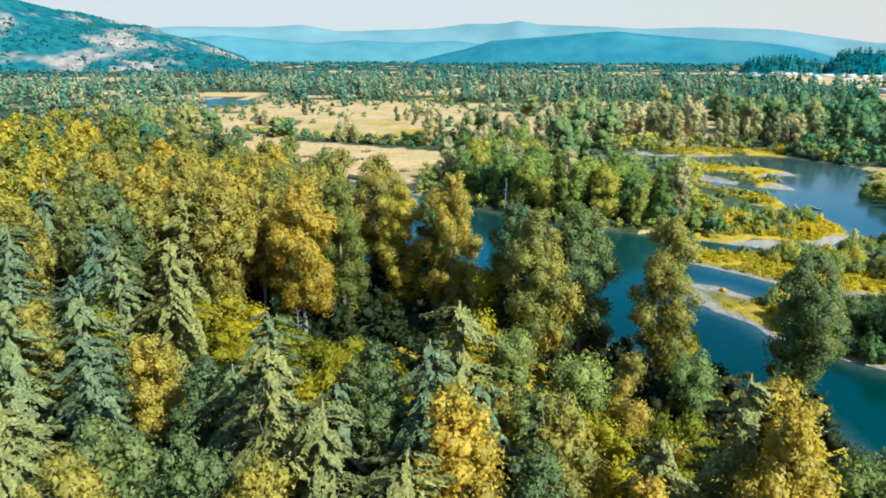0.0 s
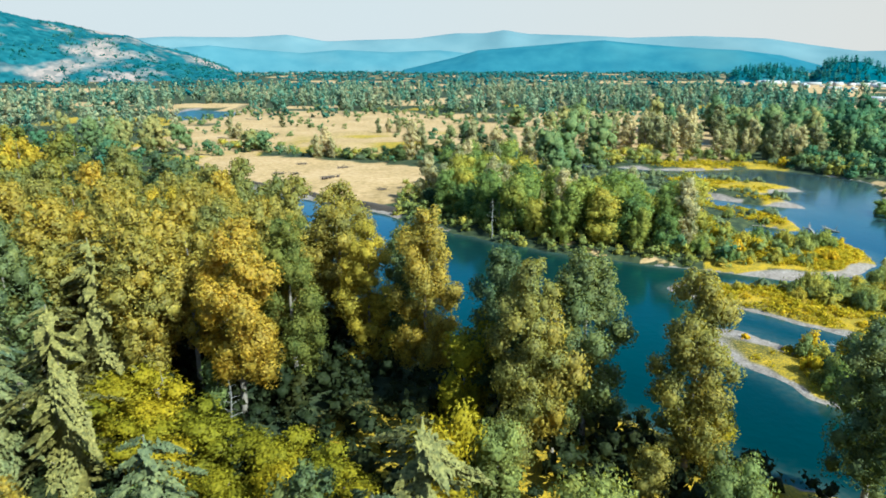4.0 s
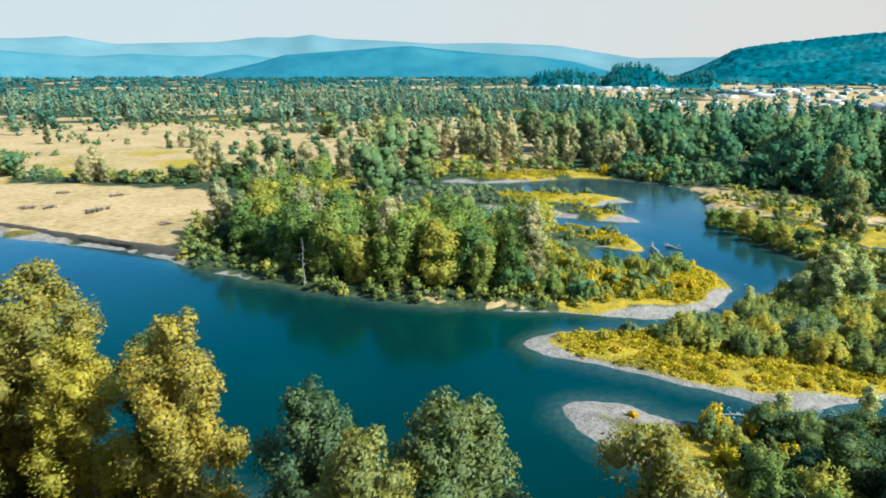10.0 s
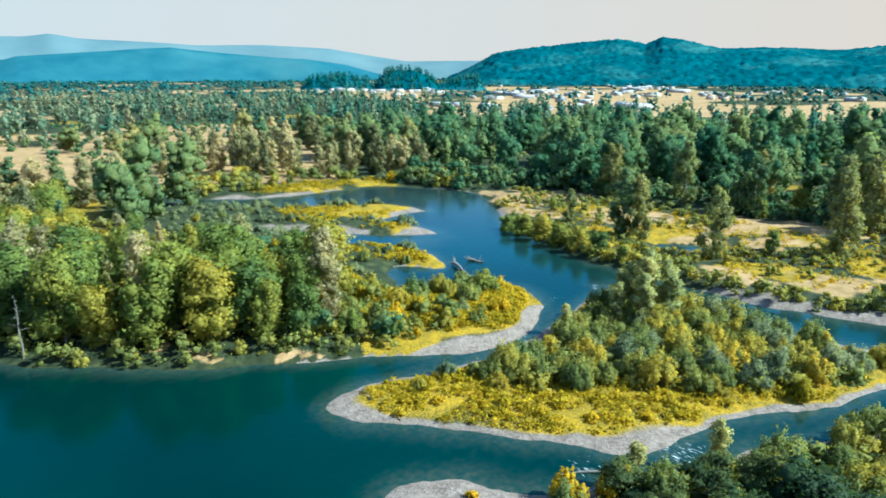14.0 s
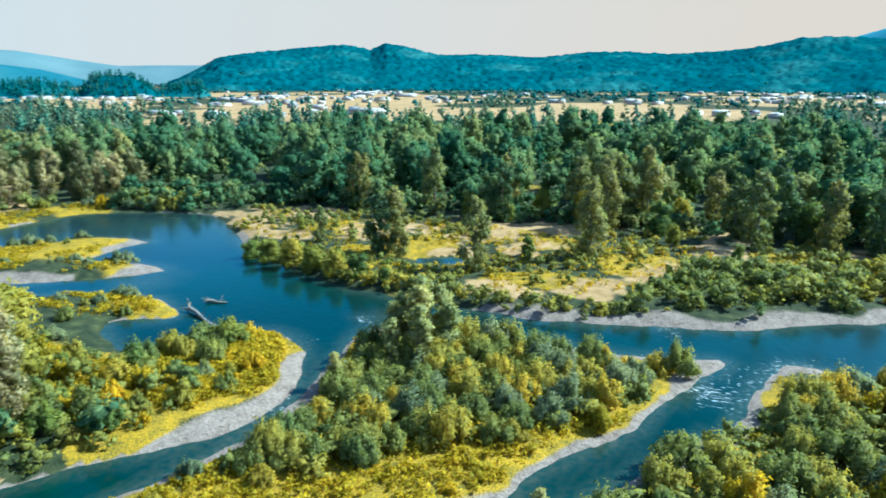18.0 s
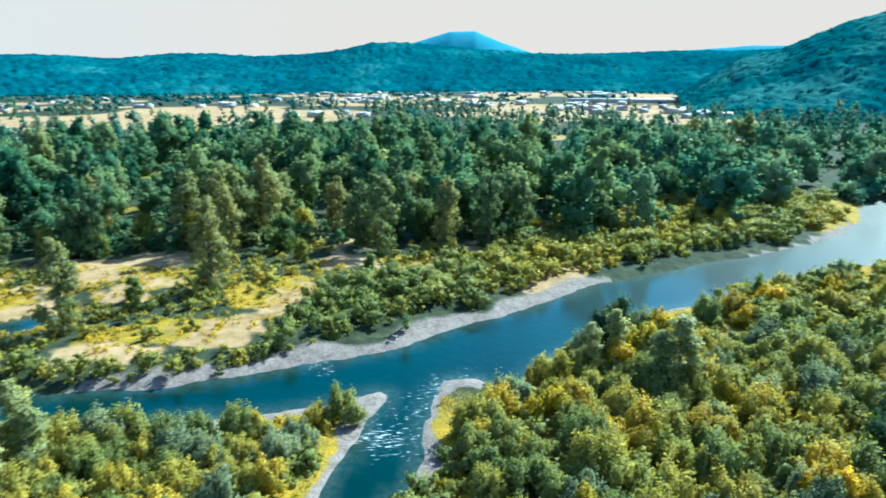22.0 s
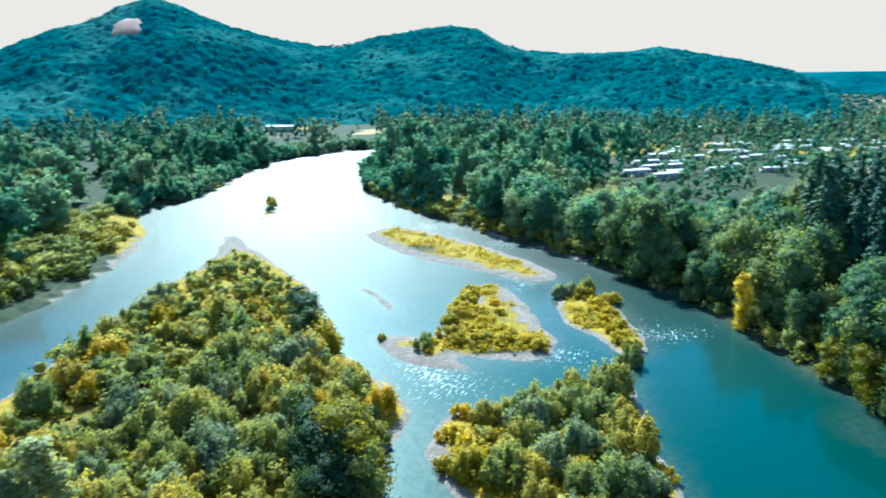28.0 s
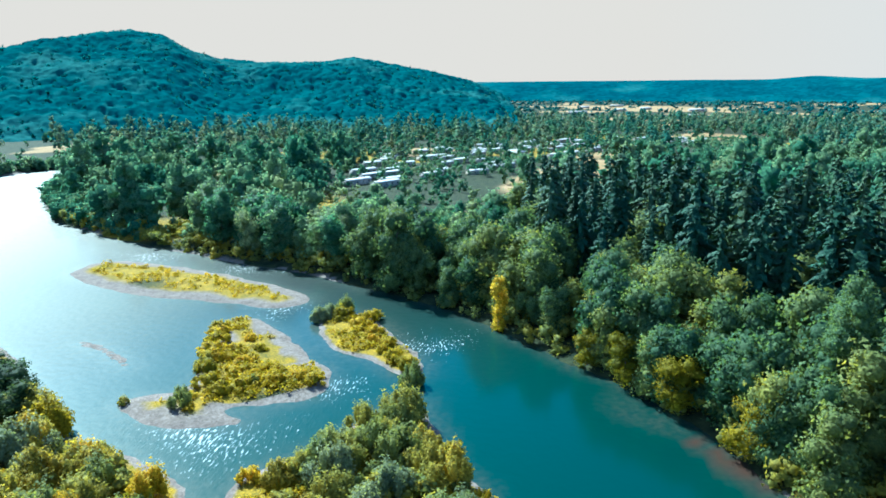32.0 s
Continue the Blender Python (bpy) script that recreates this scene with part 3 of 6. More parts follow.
sand = np.clip(spot(x, y, SAND_SPOTS) * 1.6 + n1 * 0.9 + vnoise(x, y, 2.6, 25) * 0.6 - 0.92, 0, 1) * (D > 1)
sand = np.maximum(sand, np.clip(inside(FIELD_AREA, x, y) / 5 + n1 - 0.3, 0, 1))
sand = np.maximum(sand, fields(x, y))
open_land = np.clip(inside(MEADOW, x, y) / 8 + 0.5, 0, 1)
sand = np.maximum(sand, open_land * np.clip(0.25 + 0.9 * vnoise(x, y, 30, 28), 0, 1))
view = np.degrees(np.arctan2(x + 10, y))
sand = np.maximum(sand, np.clip(0.2 + vnoise(x, y, 34, 29), 0, 1) * (view > -20) * (view < -13) * (y > 400) * (y < 960) * (D > 3))
lush = np.where(ISLE > 0, np.clip(0.35 + 0.9 * n2, 0, 1), np.clip(spot(x, y, LUSH_SPOTS) * 1.8, 0, 1))
lush = np.maximum(lush, np.clip((vnoise(x, y, 40, 27) - 0.35) * 3, 0, 1) * (x > 178) * (x < 310) * (y > 40) * (y < 310) * 0.2)
lush = np.maximum(lush, np.clip((vnoise(x, y, 60, 23) - 0.62) * 5, 0, 1) * (np.hypot(x - 60, y - 30) < 900) * 0.8)
lush = np.maximum(lush, open_land * 0.9)
sand = sand * (1 - 0.42 * open_land * np.clip(3 * vnoise(x, y, 38, 30) - 1.0, 0, 1))
ground = tagged(new("ground", mesh_of("ground", np.stack([x, y, Z], -1), grid_faces(len(gx), len(gy)), M_GROUND, smooth=True, colours={"cover": np.stack([grav, sand, lush], -1)})), "river plain of forest floor, gravel, dry meadow and grass", "ground", kind="structure")

wx_, wy_ = spaced(-640, 900, 30, 300, 3, 1.06), spaced(-700, 960, -160, 300, 3, 1.06)
X, Y = np.meshgrid(wx_, wy_, indexing="ij")
x, y = X.ravel(), Y.ravel()
D, ISLE = shore(x, y)
MUD_SPOTS = [(83, -49, 5.5), (80, -43, 5.5), (87, -57, 4)]
RIFFLES = [(180, 74, 22), (170, 84, 14), (115, 147, 9), (140, 166, 8), (160, 165, 9), (105, 98, 10), (90, 106, 8), (172, -40, 22), (150, -60, 14), (150, -92, 16), (185, -108, 18), (215, -155, 30), (260, -165, 30), (140, -90, 14), (192, 100, 7), (185, 140, 6)]
shallow = np.clip(1 - (-D) / (3.5 + 4 * vnoise(x, y, 15, 31)), 0, 1) ** 1.5
shallow = np.maximum(shallow, 0.75 * spot(x, y, [(84, -50, 9), (92, -62, 8), (87, -56, 8), (165, 163, 12), (145, 240, 14), (230, -110, 40)]))
water = tagged(new("water", mesh_of("water", np.stack([x, y, 0 * x], -1), grid_faces(len(wx_), len(wy_)), M_WATER, smooth=True, colours={"shallow": np.stack([shallow, spot(x, y, RIFFLES), np.clip(2 * spot(x, y, MUD_SPOTS), 0, 1)], -1), "water_tint": np.stack([np.clip(1.5 - np.hypot((x - 120) / 1.1, y + 45) / 75, 0, 1), y > 440.0, 0 * x], -1)})), "teal river water with ripples and riffles", "river", kind="structure")


# ---- hills and mountains round the valley ----
HUB = (60.0, 30.0)


def canopy(x, y, cell):
    """The roof of a closed wood: one rounded crown about every cell, from 0 to 1."""
    top = np.zeros(x.shape)
    i0, j0 = np.floor(x / cell), np.floor(y / cell)
    chance = lambda i, j, k: np.abs(np.sin(i * 127.1 + j * 311.7 + k * 74.7) * 43758.5453) % 1.0
    for a in (-1, 0, 1):
        for b in (-1, 0, 1):
            i, j = i0 + a, j0 + b
            d2 = ((i + chance(i, j, 1)) * cell - x) ** 2 + ((j + chance(i, j, 2)) * cell - y) ** 2
            top = np.maximum(top, (0.5 + 0.5 * chance(i, j, 3)) * np.sqrt(np.clip(1 - d2 / (0.85 * cell) ** 2, 0, 1)))
    return top


def range_of_hills(name, profile, radius, depth, material, label, rough=0.0, steps=220, rings=22, crowns=0.0, cell=10.0):
    """A range seen round the valley: crest height by heading, rising from the plain and falling off behind."""
    heads = np.array([p[0] for p in profile], float)
    rise = np.array([p[1] for p in profile], float)
    hs = np.linspace(heads[0], heads[-1], steps)
    crest = 59 + np.tan(np.radians(np.interp(hs, heads, rise))) * radius
    rs = np.linspace(-1, 0.8, 22) if rings == 22 else np.concatenate([np.linspace(-1, 0.12, rings - 8), np.linspace(0.2, 0.8, 8)])
    A, R = np.meshgrid(np.radians(hs), rs, indexing="ij")
    shape = np.where(R < 0, np.cos(R * np.pi / 2) ** 1.3, np.cos(R * np.pi / 2.2))
    r = radius + R * depth
    px, py = HUB[0] + np.sin(A) * r, HUB[1] + np.cos(A) * r
    fold = 0.8 + 0.4 * vnoise(px, py, radius * 0.09, 41)
    low = np.clip((R + 1) * 2, 0, 1) * np.clip((0 - R) * 2.5, 0, 1)
    z = crest[:, None] * shape * (1 + (fold - 1) * low) + rough * (vnoise(px, py, 22, 42) - 0.5) - 3
    if crowns:
        z = z + crowns * canopy(px, py, cell) * np.clip(z / 12, 0, 1)
    me = mesh_of(name, np.stack([px, py, z], -1).reshape(-1, 3), grid_faces(steps, len(rs)), material, smooth=True)
    tagged(new(name, me), label, "hill", kind="structure")
    return lambda a, q: (HUB[0] + np.sin(np.radians(a)) * (radius + q * depth), HUB[1] + np.cos(np.radians(a)) * (radius + q * depth), (59 + np.tan(np.radians(np.interp(a, heads, rise))) * radius) * np.where(q < 0, np.cos(q * np.pi / 2) ** 1.3, np.cos(q * np.pi / 2.2)) * (1 + (0.8 + 0.4 * vnoise(HUB[0] + np.sin(np.radians(a)) * (radius + q * depth), HUB[1] + np.cos(np.radians(a)) * (radius + q * depth), radius * 0.09, 41) - 1) * np.clip((q + 1) * 2, 0, 1) * np.clip(-q * 2.5, 0, 1)) - 5)


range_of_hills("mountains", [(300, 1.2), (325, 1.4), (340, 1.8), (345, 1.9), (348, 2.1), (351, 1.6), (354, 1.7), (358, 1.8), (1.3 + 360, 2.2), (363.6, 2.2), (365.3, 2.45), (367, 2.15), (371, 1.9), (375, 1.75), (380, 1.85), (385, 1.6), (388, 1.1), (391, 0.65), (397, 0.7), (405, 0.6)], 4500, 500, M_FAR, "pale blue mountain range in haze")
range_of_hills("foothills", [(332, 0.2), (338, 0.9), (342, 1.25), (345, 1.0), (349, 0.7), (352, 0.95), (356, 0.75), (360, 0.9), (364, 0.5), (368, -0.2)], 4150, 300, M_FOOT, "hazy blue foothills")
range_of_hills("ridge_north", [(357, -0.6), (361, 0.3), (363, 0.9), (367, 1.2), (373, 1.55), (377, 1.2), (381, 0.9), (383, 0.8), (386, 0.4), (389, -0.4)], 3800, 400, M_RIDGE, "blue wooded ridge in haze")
on_west = range_of_hills("ridge_west", [(295, 2.5), (322, 3.9), (327, 3.6), (330, 2.9), (332, 2.6), (334, 2.1), (336, 1.8), (337.5, 1.1), (340, 0.6), (343, -0.5)], 3000, 700, M_CLEARED, "wooded hillside with pale clearings, coloured blue-green for haze", 4, 500, 60, 7, 22.0)
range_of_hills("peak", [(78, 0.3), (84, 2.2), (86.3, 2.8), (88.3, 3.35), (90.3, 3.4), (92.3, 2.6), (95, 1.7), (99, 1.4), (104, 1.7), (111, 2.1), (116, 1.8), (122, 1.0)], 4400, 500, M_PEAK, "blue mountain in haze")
on_east = range_of_hills("hills_east", [(34, -0.9), (36, 0.1), (38, 1.1), (40, 1.4), (44.7, 1.95), (47.6, 2.05), (49.6, 1.7), (50.8, 2.15), (52.3, 2.0), (55, 1.4), (59, 1.4), (63, 1.2), (67, 1.6), (70, 1.6), (73, 1.4), (77, 1.6), (80, 1.9), (82, 2.3), (85, 2.4), (89, 2.0), (94.5, 1.6), (98, 1.5), (106, 1.7), (113, 1.6), (120, 0.6)], 3600, 1250, M_HILL2, "wooded hills behind the town, coloured blue-green for haze", 10, 900, 78, 11, 24.0)
on_south = range_of_hills("hills_south", [(105, -1.6), (107.4, 0.0), (109.3, 1.2), (112, 1.7), (114, 2.5), (116.3, 3.2), (118.4, 3.8), (120, 4.6), (122.5, 5.25), (124.5, 4.9), (127, 4.25), (129, 3.7), (132, 3.0), (135, 2.5), (137, 2.7), (140, 3.4), (143, 4.1), (145, 4.25), (147, 4.0), (149, 2.9), (151, 2.2), (154, 2.0), (158, 2.1), (161.3, 2.5), (164, 1.9), (168, 1.4), (171, 0.7), (174, -0.6)], 1450, 560, M_HILL, "dark green wooded hill with a blue haze tint", 4, 800, 150, 7.0, 11.0)
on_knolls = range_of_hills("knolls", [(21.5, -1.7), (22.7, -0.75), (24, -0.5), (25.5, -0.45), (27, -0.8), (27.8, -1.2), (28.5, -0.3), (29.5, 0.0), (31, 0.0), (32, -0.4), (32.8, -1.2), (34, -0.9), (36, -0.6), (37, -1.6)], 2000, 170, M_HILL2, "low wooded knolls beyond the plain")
range_of_hills("plain_south", [(165, 0.6), (172, 0.75), (180, 0.8), (195, 0.85), (198, 1.1), (201, 0.9), (230, 0.9), (260, 1.1), (300, 1.3)], 4300, 600, M_HILL2, "wooded plain at the horizon, coloured blue for haze")


def clearing(on, a0, a1, q0, q1, seed):
    """A bare patch on a hillside: a sheet with an uneven rim, just above the slope."""
    u, v = np.meshgrid(np.linspace(-1, 1, 15), np.linspace(-1, 1, 11), indexing="ij")
    k = 1 - 0.3 * vnoise(u, v, 0.5, seed)
    u, v = u * np.sqrt(1 - v * v / 2) * k, v * np.sqrt(1 - u * u / 2) * k
    px, py, pz = on((a0 + a1) / 2 + u.ravel() * (a1 - a0) / 2, (q0 + q1) / 2 + v.ravel() * (q1 - q0) / 2)
    tagged(new("hill_clearing", mesh_of("hill_clearing", np.stack([px, py, pz + 11.0 - 9.0 * np.maximum(np.abs(np.linspace(-1, 1, 15))[:, None], np.abs(np.linspace(-1, 1, 11))[None]).ravel() ** 3], -1), grid_faces(15, 11), M_BARE, smooth=True)), "bare pinkish earth on the wooded hillside", "ground", kind="structure")


M_BARE = plain("bare_pink_earth", (0.26, 0.13, 0.095), (0.34, 0.2, 0.145), 0.05, 0.95, 0.3, 0.5)
CLEARINGS = [(119.0, 121.8, -0.47, -0.33), (135.2, 136.4, -0.25, -0.15)]
for n, c in enumerate(CLEARINGS):
    clearing(on_south, *c, 80 + n)


# ---- plants ----
def unit(v):
    return v / (np.linalg.norm(v, axis=-1, keepdims=True) + 1e-9)


def cards(rng, at, normal, size, stretch=1.0, along=None):
    """Leaf sprays: three-cornered pieces round the given places, facing the given ways."""
    n = len(at)
    normal = unit(normal)
    u = unit(np.cross(normal, rng.normal(size=(n, 3)))) if along is None else unit(along - (along * normal).sum(1)[:, None] * normal)
    v = np.cross(normal, u)
    size = np.broadcast_to(size, n)[:, None]
    s = lambda: (0.75 + 0.5 * rng.random((n, 1))) * size * 0.58
    k = normal * size * 0.16
    spray = np.stack([at + u * s() * stretch - k, at - u * s() * 0.5 + v * s() * 0.87 + k, at - u * s() * 0.5 - v * s() * 0.87 + k], 1)
    return spray.reshape(-1, 3)


def ball(rounds):
    """A unit ball of triangles: 8, 20 or 80 of them."""
    if rounds == 0:
        v, f = [(1, 0, 0), (-1, 0, 0), (0, 1, 0), (0, -1, 0), (0, 0, 1), (0, 0, -1)], [(0, 2, 4), (2, 1, 4), (1, 3, 4), (3, 0, 4), (2, 0, 5), (1, 2, 5), (3, 1, 5), (0, 3, 5)]
    else:
        bm = bmesh.new()
        bmesh.ops.create_icosphere(bm, subdivisions=rounds, radius=1.0)
        v, f = [tuple(p.co) for p in bm.verts], [[p.index for p in q.verts] for q in bm.faces]
        bm.free()
    return unit(np.array(v, float)), np.array(f)


BALLS = [ball(0), ball(1), ball(2)]


def masses(rng, clumps, fill, fine):
    """The inner leaf mass of each clump: an uneven closed body a little smaller than its spray of leaves."""
    d, f = BALLS[fine]
    vs, fs, ds = [], [], []
    for k, (x, y, z, r, flat) in enumerate(clumps):
        turn = np.linalg.qr(rng.normal(size=(3, 3)))[0]
        turn *= np.linalg.det(turn)
        e = d @ turn
        vs.append(e * (r * fill * (0.82 + 0.36 * rng.random(len(e))))[:, None] * (1, 1, flat) + (x, y, z))
        fs.append(f + k * len(d))
        ds.append(e)
    return np.concatenate(vs), np.concatenate(fs), np.concatenate(ds)


def merged(*models):
    """Joins models (points, faces, ways they face)."""
    vs, fs, ds, n = [], [], [], 0
    for v, f, d in models:
        vs.append(v)
        fs.append(f + n)
        ds.append(d)
        n += len(v)
    return np.concatenate(vs), np.concatenate(fs), np.concatenate(ds)


def crown_facing(crown, low=0.42, share=0.78):
    """Turn every spray of a crown to face outwards and give it the way that the crown's surface faces there."""
    v, f, clump = crown
    top = v[:, 2].max()
    out = unit(np.stack([v[:, 0], v[:, 1], (v[:, 2] - low * top) * 0.75], -1))
    out = unit(0.5 * out + 0.75 * clump)
    own = unit(np.cross(v[f[:, 1]] - v[f[:, 0]], v[f[:, 2]] - v[f[:, 0]]))
    back = (own * out[f].mean(1)).sum(1) < 0
    f = np.where(back[:, None], f[:, ::-1], f)
    own = np.where(back[:, None], -own, own)
    way = np.zeros_like(v)
    for k in range(3):
        np.add.at(way, f[:, k], own)
    return v, f, unit(share * out + (1 - share) * unit(way))


def sprays(n):
    return np.arange(3 * n).reshape(n, 3)


def tube(points, radii, sides=7):
    """Rings along a line, as vertices and faces."""
    points, vs = np.array(points, float), []
    for k, (p, r) in enumerate(zip(points, radii)):
        d = unit(points[min(k + 1, len(points) - 1)] - points[max(k - 1, 0)])
        a = unit(np.cross(d, (0.31, 0.95, 0.05)))
        b = np.cross(d, a)
        w = np.linspace(0, 2 * np.pi, sides, endpoint=False)[:, None]
        vs.append(p + r * (np.cos(w) * a + np.sin(w) * b))
    f = [[i * sides + j, i * sides + (j + 1) % sides, (i + 1) * sides + (j + 1) % sides, (i + 1) * sides + j] for i in range(len(points) - 1) for j in range(sides)]
    return np.concatenate(vs), np.array(f)


def joined(pieces):
    vs, fs, n = [], [], 0
    for v, f in pieces:
        vs.append(v)
        fs.append(f + n)
        n += len(v)
    return np.concatenate(vs), np.concatenate(fs)


def trunk_pieces(rng, height, girth, limbs, lean=0.4, sides=7):
    line = [(lean * np.sin(k * 1.3 + 1) * k / 6, lean * np.cos(k * 0.9) * k / 6, height * k / 6) for k in range(7)]
    out = [tube(line, [girth * (1.25 if k == 0 else 1 - 0.14 * k) for k in range(7)], sides)]
    for tip in limbs[: 3 if sides < 7 else 9]:
        z = tip[2] * 0.72
        root = np.array([np.interp(z, [p[2] for p in line], [p[i] for p in line]) for i in (0, 1)] + [z])
        mid = 0.5 * root + 0.5 * np.array(tip) + (0, 0, -0.06 * np.linalg.norm(tip - root))
        out.append(tube([root, mid, tip], [girth * 0.34, girth * 0.2, girth * 0.05], 5))
    return out


def clumped(rng, clumps, count, size, up=0.25, ruffle=0.5, fill=0.62, fine=1):
    """Round clumps (x, y, z, radius, flatness): an inner leaf mass each, if wanted, and leaf sprays over the outside."""
    body = [masses(rng, clumps, fill, fine)] if fill else []
    clumps = np.array(clumps)
    share = clumps[:, 3] ** 2
    pick = rng.choice(len(clumps), count, p=share / share.sum())
    d = unit(rng.normal(size=(count, 3)) + (0, 0, up))
    c = clumps[pick]
    r = c[:, 3:4] * (0.62 + 0.56 * rng.random((count, 1)))
    at = c[:, :3] + d * r * np.stack([np.ones(count), np.ones(count), c[:, 4]], -1)
    leaves = cards(rng, at, d + ruffle * rng.normal(size=(count, 3)), size * (0.7 + 0.6 * rng.random(count)))
    return merged(*body, (leaves, sprays(count), np.repeat(d, 3, 0)))


def cottonwood_clumps(rng, height, width, n, base=0.22, fat=1.0):
    out = []
    for k in range(n):
        f = base + (1 - base) * (k + rng.random()) / n
        reach = width * (0.55 + 0.45 * np.sin(np.pi * min(1, (f - base) / (1 - base) * 0.9 + 0.12))) * (1.0 if f < 0.88 else 1.0 - 2.6 * (f - 0.88))
        a, q = rng.random() * 6.283, rng.random() ** 0.6
        out.append((np.cos(a) * reach * q * (0.72 + 0.3 * (1 - fat)), np.sin(a) * reach * q * (0.72 + 0.3 * (1 - fat)), f * height - 1.0, fat * (0.36 + 0.26 * rng.random()) * width * (1 if f < 0.88 else 0.72), 0.95 + 0.4 * rng.random()))
    return out


def round_clumps(rng, height, width, n, base=0.3):
    out = []
    for k in range(n):
        d = unit(rng.normal(size=3))
        q = rng.random() ** 0.4
        z = height * (base + (1 - base) * (0.5 + 0.5 * np.sign(d[2]) * (abs(d[2]) * q) ** 0.8))
        d = d / max(np.hypot(d[0], d[1]), 1e-6) * np.hypot(d[0], d[1]) ** 0.6
        out.append((d[0] * width * q * 0.68, d[1] * width * q * 0.68, z - 0.8, (0.3 + 0.22 * rng.random()) * width, 0.85 + 0.3 * rng.random()))
    return out


def fir_cards(rng, height, width, count, size, limbs=90, blunt=0.58):
    """A fir: drooping limbs of uneven length round the stem, each a feathered spray, about a dark core."""
    z = height * (0.08 + 0.9 * (np.arange(limbs) + rng.random(limbs)) / limbs)
    a = np.arange(limbs) * 2.4 + 0.5 * rng.normal(size=limbs)
    gap = 0.3 + 1.05 * vnoise(np.cos(a) * 2 + z * 0.45, np.sin(a) * 2, 1.0, 5)
    reach = (width * np.clip(1 - z / height, 0, 1) ** blunt * gap + 0.25) * (0.65 + 0.6 * rng.random(limbs))
    pick = rng.choice(limbs, count, p=(reach + 0.4) / (reach + 0.4).sum())
    q = 0.12 + 0.92 * rng.random(count) ** 0.75
    r = reach[pick] * q
    side = 0.34 * reach[pick] * (1.05 - q) * np.clip(q * 3, 0, 1) * rng.uniform(-1, 1, count)
    out = np.stack([np.cos(a), np.sin(a), 0 * a], -1)[pick]
    across = np.stack([-np.sin(a), np.cos(a), 0 * a], -1)[pick]
    sag = 0.16 * r + 0.32 * r * r / width - 0.04 * width
    at = out * r[:, None] + across * side[:, None] + np.stack([0 * r, 0 * r, z[pick] - sag - 0.12 * np.abs(side) + 0.1 * rng.normal(size=count)], -1)
    way = out + across * (side / (reach[pick] + 0.1) * 1.4)[:, None] + (0, 0, -0.38)
    leaves = cards(rng, at, out * 0.35 + (0, 0, 0.95) + 0.38 * rng.normal(size=(count, 3)), size * (0.6 + 0.7 * rng.random(count)), 1.7, way + 0.25 * rng.normal(size=(count, 3)))
    up = np.linspace(0.05, 1.0, 9)
    core, f = tube([(0, 0, height * k) for k in up], [0.26 * width * (1 - k) ** 0.7 * (0.7 + 0.5 * rng.random()) + 0.05 for k in up], 8)
    f = np.concatenate([f[:, :3], f[:, [0, 2, 3]]])
    return merged((core, f, unit(core * (1, 1, 0) + (0, 0, 0.2))), (leaves, sprays(count), np.repeat(unit(out + (0, 0, 0.7)), 3, 0)))


def tree_thing(name, label, crown, trunk, leaf, bark=None, category="tree", group="", crown_name="crown"):
    root = tagged(new(name), label, category, group)
    part("trunk" if category == "tree" else "stem", mesh_of(name + "_trunk", *joined(trunk), bark or M_BARK, smooth=True), root)
    crown, faces, facing = crown_facing(crown, 0.5 if category == "tree" else 0.2, 0.62)
    part(crown_name, mesh_of(name + "_" + crown_name, crown, faces, leaf, facing=facing), root)
    return root


def make_cottonwood(seed, height, width, count, size, leaf, label, group, n=30, base=0.22, fat=1.0):
    rng = np.random.default_rng(seed)
    cl = cottonwood_clumps(rng, height, width, n, base, fat)
    limbs = [np.array(c[:3]) for c in cl[1::4]]
    return tree_thing("cottonwood_tree", label, clumped(rng, cl, count, size, ruffle=0.65 if size < 0.7 else 0.42), trunk_pieces(rng, height * 0.93, height * 0.013 + 0.05, limbs), leaf, group=group)


def make_round_tree(seed, height, width, count, size, leaf, label, group, n=20, base=0.28, name="broadleaf_tree"):
    rng = np.random.default_rng(seed)
    cl = round_clumps(rng, height, width, n, base)
    limbs = [np.array(c[:3]) for c in cl[::4]]
    return tree_thing(name, label, clumped(rng, cl, count, size), trunk_pieces(rng, height * 0.75, height * 0.014 + 0.05, limbs), leaf, group=group)


def make_fir(seed, height, width, count, size, label, group, leaf=None):
    rng = np.random.default_rng(seed)
    limbs = [np.array([np.cos(k * 2.4) * width * 0.7 * (1 - f), np.sin(k * 2.4) * width * 0.7 * (1 - f), height * f]) for k, f in enumerate(np.linspace(0.3, 0.8, 7))]
    return tree_thing("fir_tree", label, fir_cards(rng, height, width, count, size, blunt=0.36 if leaf is None else 0.66), trunk_pieces(rng, height, height * 0.011 + 0.05, limbs, 0.1), leaf or M_FIR, group=group)


